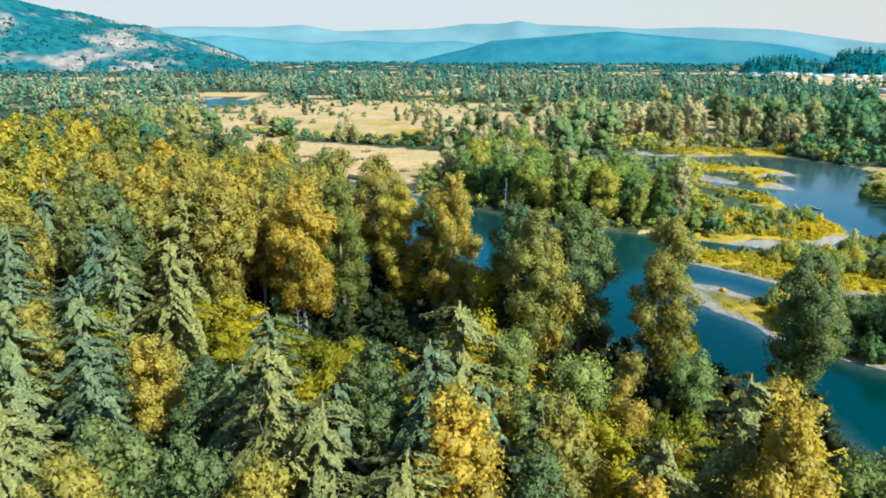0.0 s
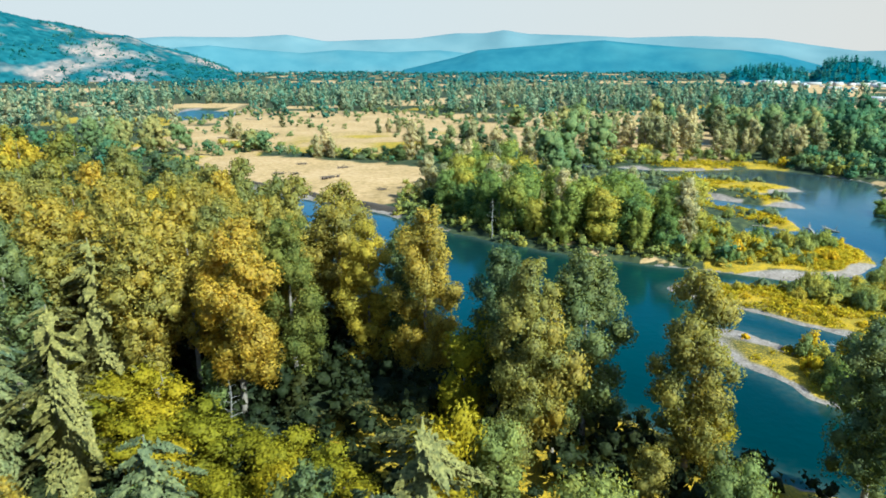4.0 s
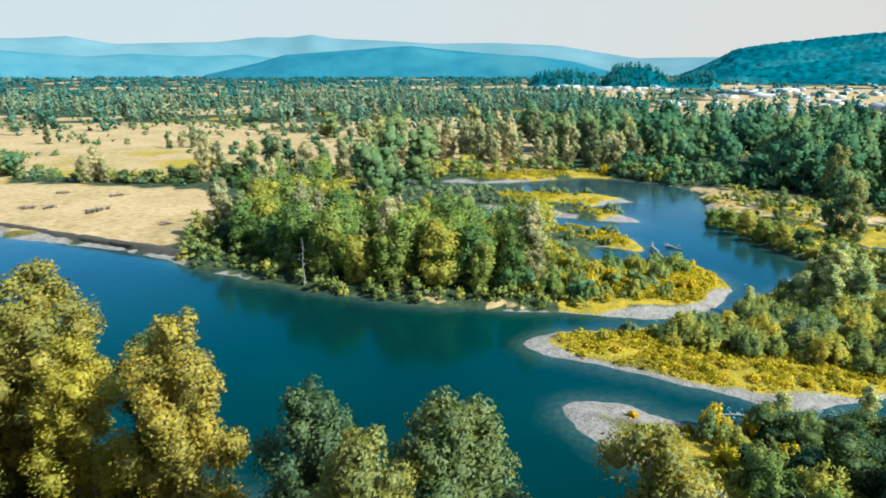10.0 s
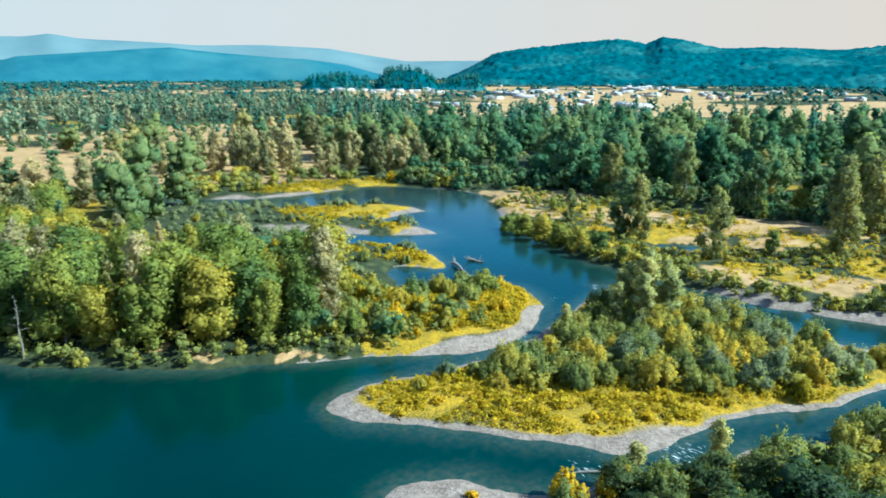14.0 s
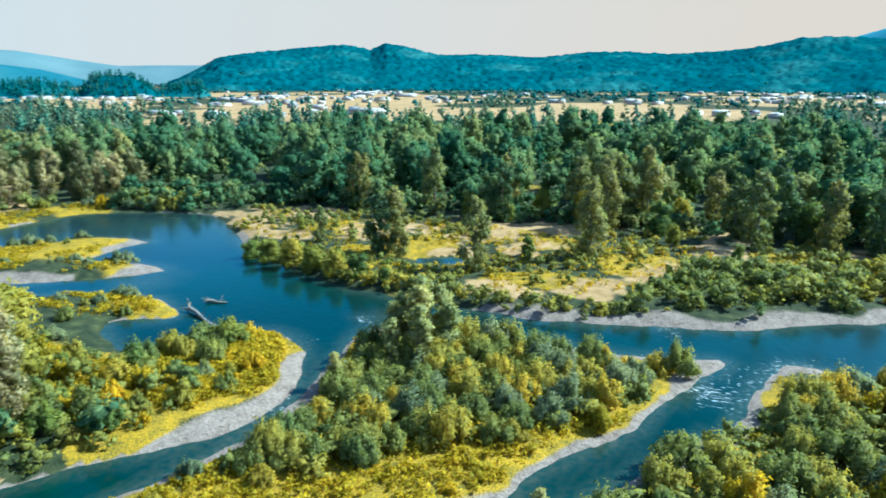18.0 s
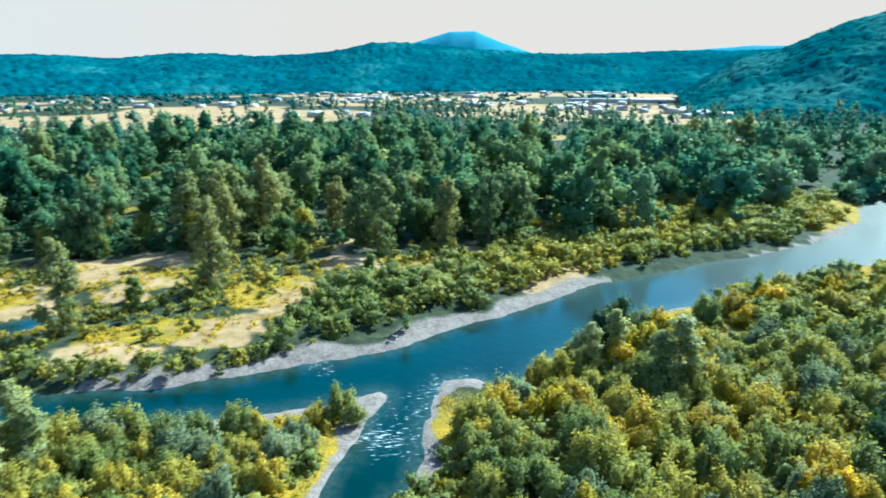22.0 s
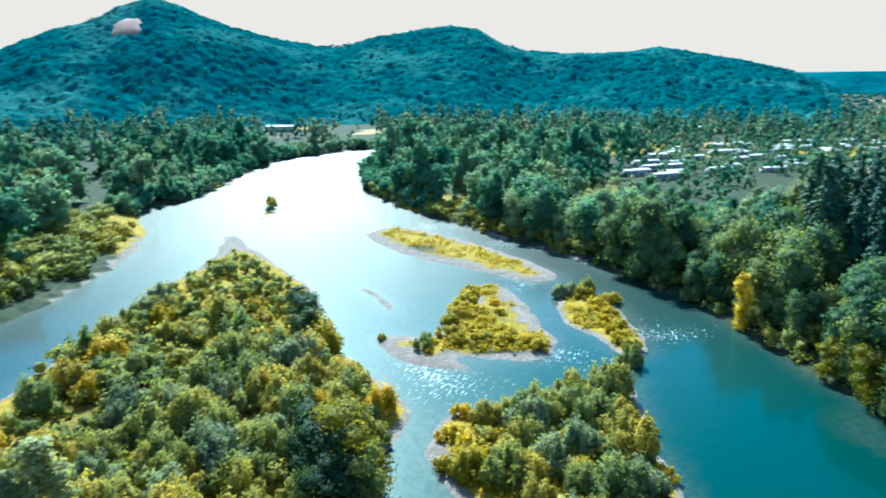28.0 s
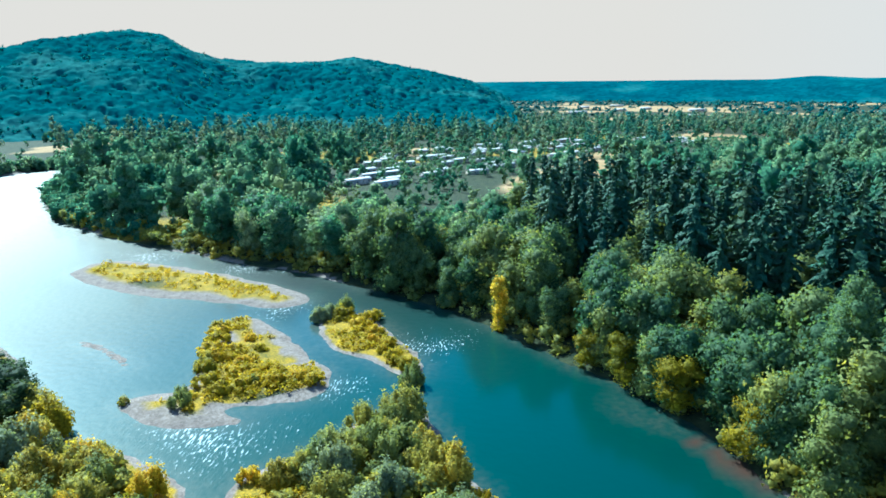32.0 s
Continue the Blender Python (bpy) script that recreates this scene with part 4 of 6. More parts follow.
def make_bush(seed, height, width, count, size, leaf, label, group, name="willow_bush", n=14):
    rng = np.random.default_rng(seed)
    cl = []
    for k in range(int(1.5 * n)):
        a, q = rng.random() * 6.283, rng.random() ** 0.55
        top = height * (1 - 0.55 * q * q) * (0.75 + 0.4 * rng.random())
        cl.append((np.cos(a) * q * width * 0.78, np.sin(a) * q * width * 0.78, top * 0.62, 0.25 * width * (0.75 + 0.5 * rng.random()), max(0.9, 0.55 * top / (0.25 * width))))
    for c in cl[1::3]:
        cl.append((c[0] * 1.05, c[1] * 1.05, c[2] * 1.5, 0.1 * width * (0.8 + 0.5 * rng.random()), 2.2 + rng.random()))
    stems = [tube([(0.2 * c[0], 0.2 * c[1], -0.2), (0.6 * c[0], 0.6 * c[1], c[2] * 0.5), c[:3]], [0.08, 0.06, 0.02], 4) for c in cl[::3]]
    return tree_thing(name, label, clumped(rng, cl, int(1.35 * count), 0.88 * size, 0.5, fill=0.66), stems, leaf, category="bush", group=group, crown_name="foliage")


def scatter(seed, poly, step, keep=None):
    """Places in an outline, one in each cell of a shaken grid."""
    rng = np.random.default_rng(seed)
    p = np.array(poly, float)
    lo, hi = p.min(0), p.max(0)
    a, b = np.meshgrid(np.arange(lo[0], hi[0], step), np.arange(lo[1], hi[1], step), indexing="ij")
    a = a.ravel() + step * (rng.random(a.size) - 0.5) * 0.9
    b = b.ravel() + step * (rng.random(b.size) - 0.5) * 0.9
    k = inside(p, a, b) > 0
    a, b = a[k], b[k]
    if keep is not None:
        k = keep(a, b)
        a, b = a[k], b[k]
    return a, b, rng


class Stock:
    """Model plants of one kind: each is used once where it is first wanted and copied after that."""

    def __init__(self, makers):
        self.makers, self.made = makers, {}

    def put(self, k, x, y, z, turn, scale, wide=1.0):
        k %= len(self.makers)
        m = pose(x, y, z, 0, 0, turn) @ Matrix.Diagonal((scale * wide, scale * wide, scale, 1))
        if k not in self.made:
            self.made[k] = self.makers[k]()
            self.made[k].matrix_basis = m
            return self.made[k]
        model = self.made[k]
        keep = model.matrix_basis.copy()
        model.matrix_basis = Matrix()
        ob = copy_thing(model, m)
        model.matrix_basis = keep
        return ob

    def fill(self, xs, ys, rng, lo=0.8, hi=1.15, sink=0.15, tall=None):
        if len(xs) == 0:
            return
        for x, y, z in zip(xs, ys, lie(xs, ys)):
            self.put(int(rng.integers(100)), x, y, z - sink, rng.random() * 360, (lo + (hi - lo) * rng.random()) * (1 if tall is None else tall(x, y)), 0.9 + 0.25 * rng.random())


TALL = "tall cottonwood with olive-yellow leaves in the riverside forest"
bank_cotton = Stock([lambda k=k: make_cottonwood(110 + k, 32, 5.8 + 0.8 * (k % 2), 20000, 0.35, M_COTTON, TALL, "riverside forest", 80, 0.18 + 0.05 * (k % 3), 0.54) for k in range(4)])
gold_cotton = Stock([lambda k=k: make_cottonwood(115 + k, 32, 6.4, 20000, 0.33, M_GOLDEN, "tall cottonwood with bright yellow leaves in the riverside forest", "riverside forest", 80, 0.08, 0.54) for k in range(2)])
south_cotton = Stock([lambda: make_cottonwood(118, 32, 6.4, 9000, 0.46, M_MAPLE, "tall grey-green cottonwood on the south bank", "trees of the south bank", 64, 0.08, 0.58)])
near_cotton = Stock([lambda k=k: make_cottonwood(100 + k, 32, 5.6 + 0.8 * (k % 2), 7000, 0.48, M_COTTON, TALL, "riverside forest", 64, 0.3 + 0.05 * (k % 3), 0.58) for k in range(4)])
near_fir = Stock([lambda k=k: make_fir(120 + k, 31, 8.6, 11000, 0.5, "dense olive-green fir in the riverside forest", "riverside forest") for k in range(4)])
near_low = Stock([lambda k=k: make_round_tree(140 + k, 15, 4.8, 4200, 0.4, (M_LEMON, M_COTTON, M_WILLOW)[k % 3], ("bright yellow broadleaf tree under the tall forest", "green and yellow broadleaf tree under the tall forest", "pale green young tree under the tall forest")[k % 3], "riverside forest", 22, 0.12, "understory_tree") for k in range(3)])
mid_cotton = Stock([lambda k=k: make_cottonwood(160 + k, 28, 6.4, 2600, 0.78, M_OLIVE, "tall olive-green cottonwood on the river plain", "trees of the river plain", 48, 0.05, 0.6) for k in range(4)])
bank_maple = Stock([lambda k=k: make_round_tree(190 + k, 17, 6.2, 3400, 0.6, M_MAPLE, "spreading pale green maple with yellowing leaves on the bank", "maples of the bank", 34, 0.05, "maple_tree") for k in range(3)])
deep_tree = Stock([lambda k=k: make_round_tree(194 + k, 17, 6.2, 3400, 0.6, M_DEEP, "dark green spreading tree at the end of the long island", "trees of the long island", 34, 0.05) for k in range(3)])
left_cotton = Stock([lambda k=k: make_cottonwood(165 + k, 28, 6.4, 2600, 0.78, M_GOLDEN, "tall yellowing cottonwood in the riverside forest", "riverside forest", 44, 0.08, 0.6) for k in range(3)])
straw_cotton = Stock([lambda k=k: make_cottonwood(170 + k, 25, 4.9, 2600, 0.7, M_STRAW, "tall straw-coloured cottonwood on the river plain", "pale trees of the plain", 40, 0.06, 0.7) for k in range(3)])
mid_round = Stock([lambda k=k: make_round_tree(180 + k, 17, 5.8, 2400, 0.7, M_BROAD, "leafy green broadleaf tree on the river bank", "trees of the river bank", 30, 0.06) for k in range(4)])
south_round = Stock([lambda k=k: make_round_tree(186 + k, 17, 5.8, 2400, 0.7, M_SOUTH_BANK, "leafy blue-green broadleaf tree on the south bank", "trees of the south bank", 30, 0.06) for k in range(3)])
mid_fir = Stock([lambda k=k: make_fir(200 + k, 30, 6.2, 3200, 0.8, "dark green fir in the forest along the bank", "firs of the bank", M_DARK_FIR) for k in range(3)])
bushes = Stock([lambda k=k: make_bush(220 + k, 4.2, 3.3, 1700, 0.32, M_SILVER if k == 3 else M_WILLOW, "silver-green willow bush on a river island" if k == 3 else "dense olive-green willow bush on a river island", "willow bushes", n=15) for k in range(5)])
gold_bush = Stock([lambda k=k: make_bush(240 + k, 2.0, 2.4, 420, 0.4, M_YELLOW, "low golden-yellow bush on a grassy bank", "golden bushes", "golden_bush", 10) for k in range(3)])
silver_bush = Stock([lambda k=k: make_bush(230 + k, 3.0, 2.8, 700, 0.42, M_SILVER, "low silver-green willow on a sandy spit", "silver willows", "silver_willow", n=12) for k in range(2)])
point_bush = Stock([lambda k=k: make_bush(234 + k, 4.0, 3.0, 800, 0.42, (M_BROAD, M_WILLOW, M_YELLOW)[k], ("leafy green bush by the river", "olive-green bush by the river", "yellow-green bush by the river")[k], "bushes by the river", "broadleaf_bush", 13) for k in range(3)])
dome_bush = Stock([lambda k=k: make_bush(245 + k, 5.0, 4.0, 1700, 0.42, (M_GOLDEN, M_YELLOW)[k % 2], "large domed bush with golden-yellow leaves on a river island", "domed bushes", "domed_bush", 16) for k in range(3)])
red_bush = Stock([lambda: make_bush(270, 3.6, 3.0, 900, 0.42, M_RUSSET, "dark red-brown bush on the sandy east bank", "bank bushes", "red_bush", 12)])
ASPEN = "slender yellow-green poplar on a river island"
aspen = Stock([lambda k=k: make_cottonwood(260 + k, 14, 1.9, 2400, 0.36, M_ASPEN, ASPEN, "island poplars", 26, 0.08) for k in range(2)])

dry = lambda d: (lambda x, y: (shore(x, y)[0] > d) & ((x > -0.67 * (y + 60) - 14) | (y < -40)))


def plant(stock, places, model_height, seed, wide=1.0):
    """Single trees at known places: x, y and the height of the top."""
    rng = np.random.default_rng(seed)
    for n, (x, y, top) in enumerate(places):
        z = float(lie(np.array([float(x)]), np.array([float(y)]))[0])
        stock.put(n, x, y, z - 0.2, rng.random() * 360, (top - z) / model_height, wide * (0.92 + 0.16 * rng.random()))


def apart(xs, ys, places, gap):
    return np.min([np.hypot(xs - p[0], ys - p[1]) for p in places], 0) > gap


# ---- the forest under the first part of the flight ----
BANK_ROW = [(2, 82, 35.7), (14, 70, 32), (17, 59, 33), (26, 63, 33), (38.7, 53.4, 33), (60, 46, 29), (-28, 71, 36), (-16, 103, 36), (-35, 88, 36), (-2, 96, 29)]
GOLD_ROW = [(-22, 84, 34), (-9, 91, 31), (-55, 115, 33.5)]
FIRS = [(-45, 49, 31), (-22, 21, 29), (-52, 75, 33), (-24, 12, 26), (-49, 28, 29), (-83, 81, 33), (-53, 48, 30), (4, 6, 27), (-12, 2, 27), (-38, 8, 28), (-66, 40, 31), (-64, 62, 30), (-75, 55, 32), (-70, 20, 30)]
LOW_ROW = [(4, 42, 22), (13, 50, 15), (11, 45, 17), (-14, 39, 16), (27, 30, 15), (38, 35, 17), (48, 27, 17), (40, 43, 14), (19, 28, 21), (8, 68, 23), (21, 60.6, 26), (-32, 72, 14.6), (30, 18, 18), (52, 12, 16), (12, 20, 19), (44, 56, 12), (32, 47, 12), (2, 30, 16)]
plant(bank_cotton, BANK_ROW, 31.2, 51, 1.05)
plant(gold_cotton, GOLD_ROW, 31.2, 72, 1.12)
plant(near_fir, FIRS, 31, 52)
plant(near_low, LOW_ROW, 15, 53, 0.85)
GOLD_DOMES = [(-44, 66, 16), (-38, 60, 15), (-31, 55, 14), (-24, 51, 12.5), (-17, 48, 10.5), (-31, 47, 13), (-23, 44, 11), (-50, 60, 15), (-18, 51, 13), (-12, 47, 12), (-8, 43, 10.5), (-55, 76, 14), (-36, 52, 13.5)]
for n, (x, y, top) in enumerate(GOLD_DOMES):
    tagged(near_low.put(3 * n, x, y, 1.8, 47 * n, (top - 1.8) / 15, 1.5), "big domed shrub with dense bright yellow leaves")
KNOWN = GOLD_DOMES + GOLD_ROW + BANK_ROW + FIRS + LOW_ROW
xs, ys, rng = scatter(1, [(-90, 64), (-45, 70), (-24, 92), (-24, 112), (-50, 148), (-90, 178)], 8.2, dry(2.5))
k = apart(xs, ys, KNOWN, 5)
near_cotton.fill(xs[k], ys[k], rng, 0.9, 1.14)
xs, ys, rng = scatter(4, [(-90, -18), (48, -18), (52, 5), (30, 26), (-22, 42), (-90, 64)], 9.0, dry(2.5))
k = apart(xs, ys, KNOWN, 6) & apart(xs, ys, GOLD_DOMES, 14)
xs, ys = xs[k], ys[k]
kind = rng.random(len(xs)) - 0.2 * (xs > 5)
near_fir.fill(xs[kind > 0.52], ys[kind > 0.52], rng, 0.62, 0.95)
near_cotton.fill(xs[(kind <= 0.52) & (kind > 0.2)], ys[(kind <= 0.52) & (kind > 0.2)], rng, 0.6, 0.9)
near_low.fill(xs[kind <= 0.2], ys[kind <= 0.2], rng, 0.8, 1.3)
xs, ys, rng = scatter(2, [(-230, 10), (-90, -20), (-90, 178), (-150, 240), (-230, 310)], 12.5, dry(2.5))
k = rng.random(len(xs)) < 0.8
left_cotton.fill(xs[k], ys[k], rng, 0.95, 1.22)
mid_fir.fill(xs[~k], ys[~k], rng, 0.85, 1.1)

# ---- the wooded point across the main channel ----
POINT_WOOD = [(8, 236), (22, 209), (46, 183.5), (80, 171), (88, 180), (92, 200), (90, 235), (82, 262), (62, 292), (24, 308), (10, 290)]
xs, ys, rng = scatter(3, POINT_WOOD, 7.8, dry(1.5))
k = rng.random(len(xs))
back = lambda x, y: 0.5 if y > 214 and x > 42 else 1.0
mid_round.fill(xs[k < 0.78], ys[k < 0.78], rng, 0.75, 1.2, tall=back)
straw_cotton.fill(xs[(k >= 0.78) & (k < 0.94)], ys[(k >= 0.78) & (k < 0.94)], rng, 0.7, 0.95, tall=back)
mid_fir.fill(xs[k >= 0.94], ys[k >= 0.94], rng, 0.5, 0.7, tall=back)

plant(mid_cotton, [(14, 372, 24), (24, 378, 26), (32, 372, 24), (48, 360, 23), (66, 350, 17)], 27.2, 82, 1.1)
plant(straw_cotton, [(2, 254, 23), (8, 246, 20), (-8, 386, 26), (-2, 390, 22), (28, 368, 27), (40, 366, 24), (58, 362, 24), (64, 368, 21), (77, 389, 22), (-62, 400, 21), (-67, 394, 17), (-58, 396, 15), (-130, 600, 16), (-40, 545, 15), (-32, 552, 14), (-24, 548, 15), (-150, 505, 20), (-143, 500, 16)], 24.5, 88, 1.2)
plant(deep_tree, [(-36, 388, 10), (-24, 384, 11), (-16, 380, 12), (4, 378, 13), (14, 366, 14), (20, 362, 12), (38, 376, 13), (52, 372, 12), (-48, 392, 9), (62, 380, 11), (72, 376, 12), (86, 384, 10), (2, 396, 11), (6, 240, 12), (2, 246, 10)], 17, 89, 1.4)
plant(silver_bush, [(x, y, 2.8 + 1.8 * ((7 * x + 3 * y) % 1)) for x, y in zip(*scatter(83, [(86, 268), (102, 248), (112, 262), (104, 292), (122, 300), (130, 318), (104, 342), (78, 330), (70, 306)], 5.4, dry(1.0))[:2])], 3.0, 84, 1.2)

belt = [(108, 430), (118, 436), (140, 418), (158, 404), (168, 392), (186, 394), (198, 384), (209, 373), (220, 362), (228, 346)]
rng = np.random.default_rng(90)
for row, keep in ((0, 1.0), (14, 0.85), (34, 0.6), (58, 0.6), (90, 0.5), (125, 0.5), (160, 0.5)):
    for (x0, y0), (x1, y1) in zip(belt[:-1], belt[1:]):
        for f in (0.0, 0.5):
            if rng.random() < keep:
                plant(straw_cotton, [(x0 + (x1 - x0) * f + 0.45 * row + 4 * rng.normal(), y0 + (y1 - y0) * f + 0.9 * row + 4 * rng.normal(), 17 + 9 * rng.random())], 24.5, int(1000 * rng.random()), 1.1)
xs, ys, rng = scatter(91, [(90, 392), (104, 372), (132, 358), (150, 366), (180, 374), (206, 350), (212, 330), (232, 318), (236, 340), (222, 362), (196, 384), (160, 402), (118, 428)], 6.4, lambda x, y: (shore(x, y)[0] > 1.5) & (vnoise(x, y, 15, 92) > 0.36))
plant(silver_bush, [(x, y, 3.0 + 2.6 * rng.random()) for x, y in zip(xs[::3], ys[::3])], 3.0, 93, 1.1)
plant(point_bush, [(x, y, 3.0 + 3.4 * rng.random()) for x, y in zip(xs[1::3], ys[1::3])], 4.0, 94, 1.1)
belt_growth = xs[2::3], ys[2::3]
xs, ys, rng = scatter(96, [(-160, 455), (-110, 432), (-62, 392), (-20, 380), (30, 380), (84, 380), (92, 394), (40, 402), (-20, 404), (-66, 418), (-150, 478)], 8.5, dry(2))
plant(silver_bush, [(x, y, 3.5 + 3 * rng.random()) for x, y in zip(xs[::2], ys[::2])], 3.0, 97, 1.25)
neck_growth = xs[1::2], ys[1::2]

# ---- lone trees on the east bank ----
plant(mid_cotton, [(206, 199, 26), (209, 195, 24), (206, 163, 24.2), (237, 140, 28), (280, 99, 28), (288, 64, 27), (207, 226, 15), (286, 78, 26), (290, 108, 25), (299, 52, 25)], 27.2, 54, 1.0)
plant(mid_round, [(230, 158, 9.6), (268, 123, 10), (214, 243, 8), (255, 100, 9)], 17, 55)
xs, ys, rng = scatter(68, [(270, 186), (284, 118), (300, 80), (306, 120), (290, 180), (268, 235), (252, 292), (246, 280)], 13, dry(4))
mid_cotton.fill(xs[::2], ys[::2], rng, 0.7, 1.1)
mid_round.fill(xs[1::2], ys[1::2], rng, 0.4, 0.9)
plant(aspen, [(142, 137, 15), (146, 140, 17.5), (150, 142, 18.5), (153, 139, 16), (147, 145, 15), (157, 146, 12), (138, 141, 12.5), (149, 135, 14), (143, 144, 14), (195, 41, 13), (93, 97, 8), (107, 93, 9), (127, 146, 8), (190, 47, 12)], 13.6, 56, 1.45)
plant(deep_tree, [(199, 43, 12), (204, 39, 12.5), (195, 46, 9)], 17, 57, 0.95)
plant(aspen, [(181, 32, 17), (183, 35, 13)], 13.6, 73, 1.7)
plant(near_low, [(158, 0, 15.5), (163, -4, 12), (154, 4, 11)], 15, 58, 1.25)
plant(deep_tree, [(160, 3, 13), (166, 0, 11), (155, 8, 10)], 17, 87, 1.5)
plant(deep_tree, [(84, 86, 5), (90, 88, 6), (96, 86, 7.5), (88, 93, 4.5), (101, 89, 7), (80, 89, 4.5), (94, 80, 9), (104, 84, 8.5), (97, 66, 13), (104, 60, 15), (110, 53, 14), (92, 71, 11), (102, 77, 12), (89, 79, 9), (112, 66, 11), (212, -45, 10), (206, -39, 8), (221, -52, 8)], 17, 69, 1.5)
plant(dome_bush, [(205, -40, 7), (198, -37, 6.5), (188, -22, 6.5), (180, -24, 6), (169, -20, 5.5), (166, -11, 6), (163, -2, 6.5), (184, -27, 5), (172, -2, 5), (195, 4, 5), (229, -44, 5), (155, 7, 6), (148, 12, 5), (176, -12, 5.5), (120, -14, 4), (131, -40, 4), (146, -12, 4.5), (152, -28, 4.5), (186, 58, 4), (120, 120, 4), (128, 108, 4), (96, 132, 4), (140, 98, 4)], 5.0, 74)
xs, ys, rng = scatter(80, [(110, 70), (168, 66), (205, 36), (236, -4), (262, -46), (214, -44), (172, -16), (152, 14), (120, 42)], 17, dry(5))
plant(dome_bush, [(x, y, 4.5 + 2.5 * rng.random()) for x, y in zip(xs, ys)], 5.0, 81, 1.15)
plant(bank_maple, [(92, -69, 13), (77, -55, 21), (158, -134, 24)], 17, 59)
plant(south_cotton, [(66, -49, 31), (58, -40, 30), (52, -52, 32)], 31.2, 62)

# ---- willows and golden bushes on the islands and spits ----
for seed, poly, step, lo, hi in ((11, [(96, 138), (106, 124), (122, 112), (150, 98), (166, 94), (166, 118), (160, 152), (140, 150), (115, 141)], 5.4, 0.85, 1.4), (12, [(82, 93), (100, 92), (130, 84), (168, 74), (180, 60), (205, 42), (205, -36), (170, -22), (150, 12), (120, 38), (84, 70), (76, 80)], 7.1, 0.95, 1.6), (13, [(150, -22), (151, -36), (139, -58), (126, -32), (114, -10), (112, 10), (133, -6)], 6.0, 0.8, 1.5)):
    xs, ys, rng = scatter(seed, poly, step, dry(2.2))
    bushes.fill(xs, ys, rng, lo, hi)
plant(bushes, [(170, 93, 6.2), (168, 97, 4.5), (123, 175, 5), (112, 174, 4), (109, 167, 3.5), (118, 180, 6), (126, 180, 5), (119, 173, 6.5), (114, 168, 5), (105, 166, 4), (128, 186, 4.5), (112, 184, 6), (84, 140, 3), (92, 143, 3.4), (99, 140, 3.2), (89, 307, 5), (99, 308, 5), (111, 309, 5), (148, 306, 4)], 4.2, 60)
plant(bushes, [(157, 298, 4), (150, 302, 4), (126, 290, 3), (143, 282, 3), (152, 266, 3), (124, 228, 4), (128, 217, 3), (116, 222, 5), (108, 212, 5), (181, -50, 4), (186, -69, 3.4), (183, -54, 3), (167, -110, 4.6), (170, -106, 4), (172, -62, 3), (140, -68, 4), (356, -167, 4), (345, -158, 4), (338, -150, 3.5), (193, -50, 2)], 4.2, 75)
xs, ys, rng = scatter(69, [(110, 80), (168, 72), (182, 58), (205, 42), (232, 8), (262, -42), (206, -36), (172, -20), (152, 10), (120, 40), (96, 60)], 13, dry(4))
plant(bushes, [(x, y, 5.5 + 2.5 * rng.random()) for x, y in zip(xs[::2], ys[::2])], 4.2, 70, 1.05)
plant(point_bush, [(x, y, 5.0 + 2.5 * rng.random()) for x, y in zip(xs[1::2], ys[1::2])], 4.0, 71, 1.1)
rng = np.random.default_rng(64)
for (x0, y0), (x1, y1), n, wide in (((150, 311), (166, 301), 9, 3.0), ((106, 297), (134, 284), 11, 2.5), ((134, 284), (156, 256), 12, 2.5), ((122, 322), (146, 312), 5, 3.0), ((116, 246), (128, 226), 8, 3.0), ((132, 252), (136, 224), 6, 1.5)):
    f = (np.arange(n) + rng.random(n)) / n
    sx, sy = x0 + (x1 - x0) * f + wide * rng.normal(size=n), y0 + (y1 - y0) * f + wide * rng.normal(size=n)
    k = shore(sx, sy)[0] > 1.0
    plant(silver_bush, [(x, y, 2.2 + 2.2 * rng.random()) for x, y in zip(sx[k], sy[k])], 3.0, int(x0))
plant(point_bush, [(x, y, 3.5 + 4.5 * rng.random()) for x, y in zip(*scatter(65, [(82, 170), (100, 165), (112, 172), (108, 190), (104, 206), (108, 236), (98, 262), (88, 270), (90, 235), (94, 200)], 5.2, dry(1.5))[:2])], 4.0, 66)
plant(point_bush, [(x, y, 3.0 + 2.5 * rng.random()) for x, y in zip(*scatter(67, [(72, 92), (84, 101), (100, 95), (112, 86), (112, 60), (98, 54), (82, 72)], 5.2, dry(1.5))[:2])], 4.0, 68)
plant(deep_tree, [(x, y, 3.5 + 3.0 * ((5 * x + 3 * y) % 1)) for x, y in zip(*scatter(85, [(76, 90), (86, 98), (102, 92), (114, 84), (116, 60), (100, 50), (82, 70)], 6.4, dry(2))[:2])], 17, 86, 1.9)
plant(gold_bush, [(84, 134, 2), (90, 128, 2), (96, 120, 2), (102, 114, 2), (110, 109, 2), (80, 139, 1.8), (87, 143, 1.8), (78, 101, 1.8), (72, 108, 1.6), (131, 172, 2), (136, 180, 2), (118, 167, 1.8), (178, -80, 2.4), (183, -86, 2.2), (176, -72, 2.2), (168, -68, 2), (180, -66, 2.5), (158, -95, 2.4), (154, -90, 2.4), (150, -84, 2.2), (146, -78, 2), (160, -102, 2.5)], 2.0, 61)
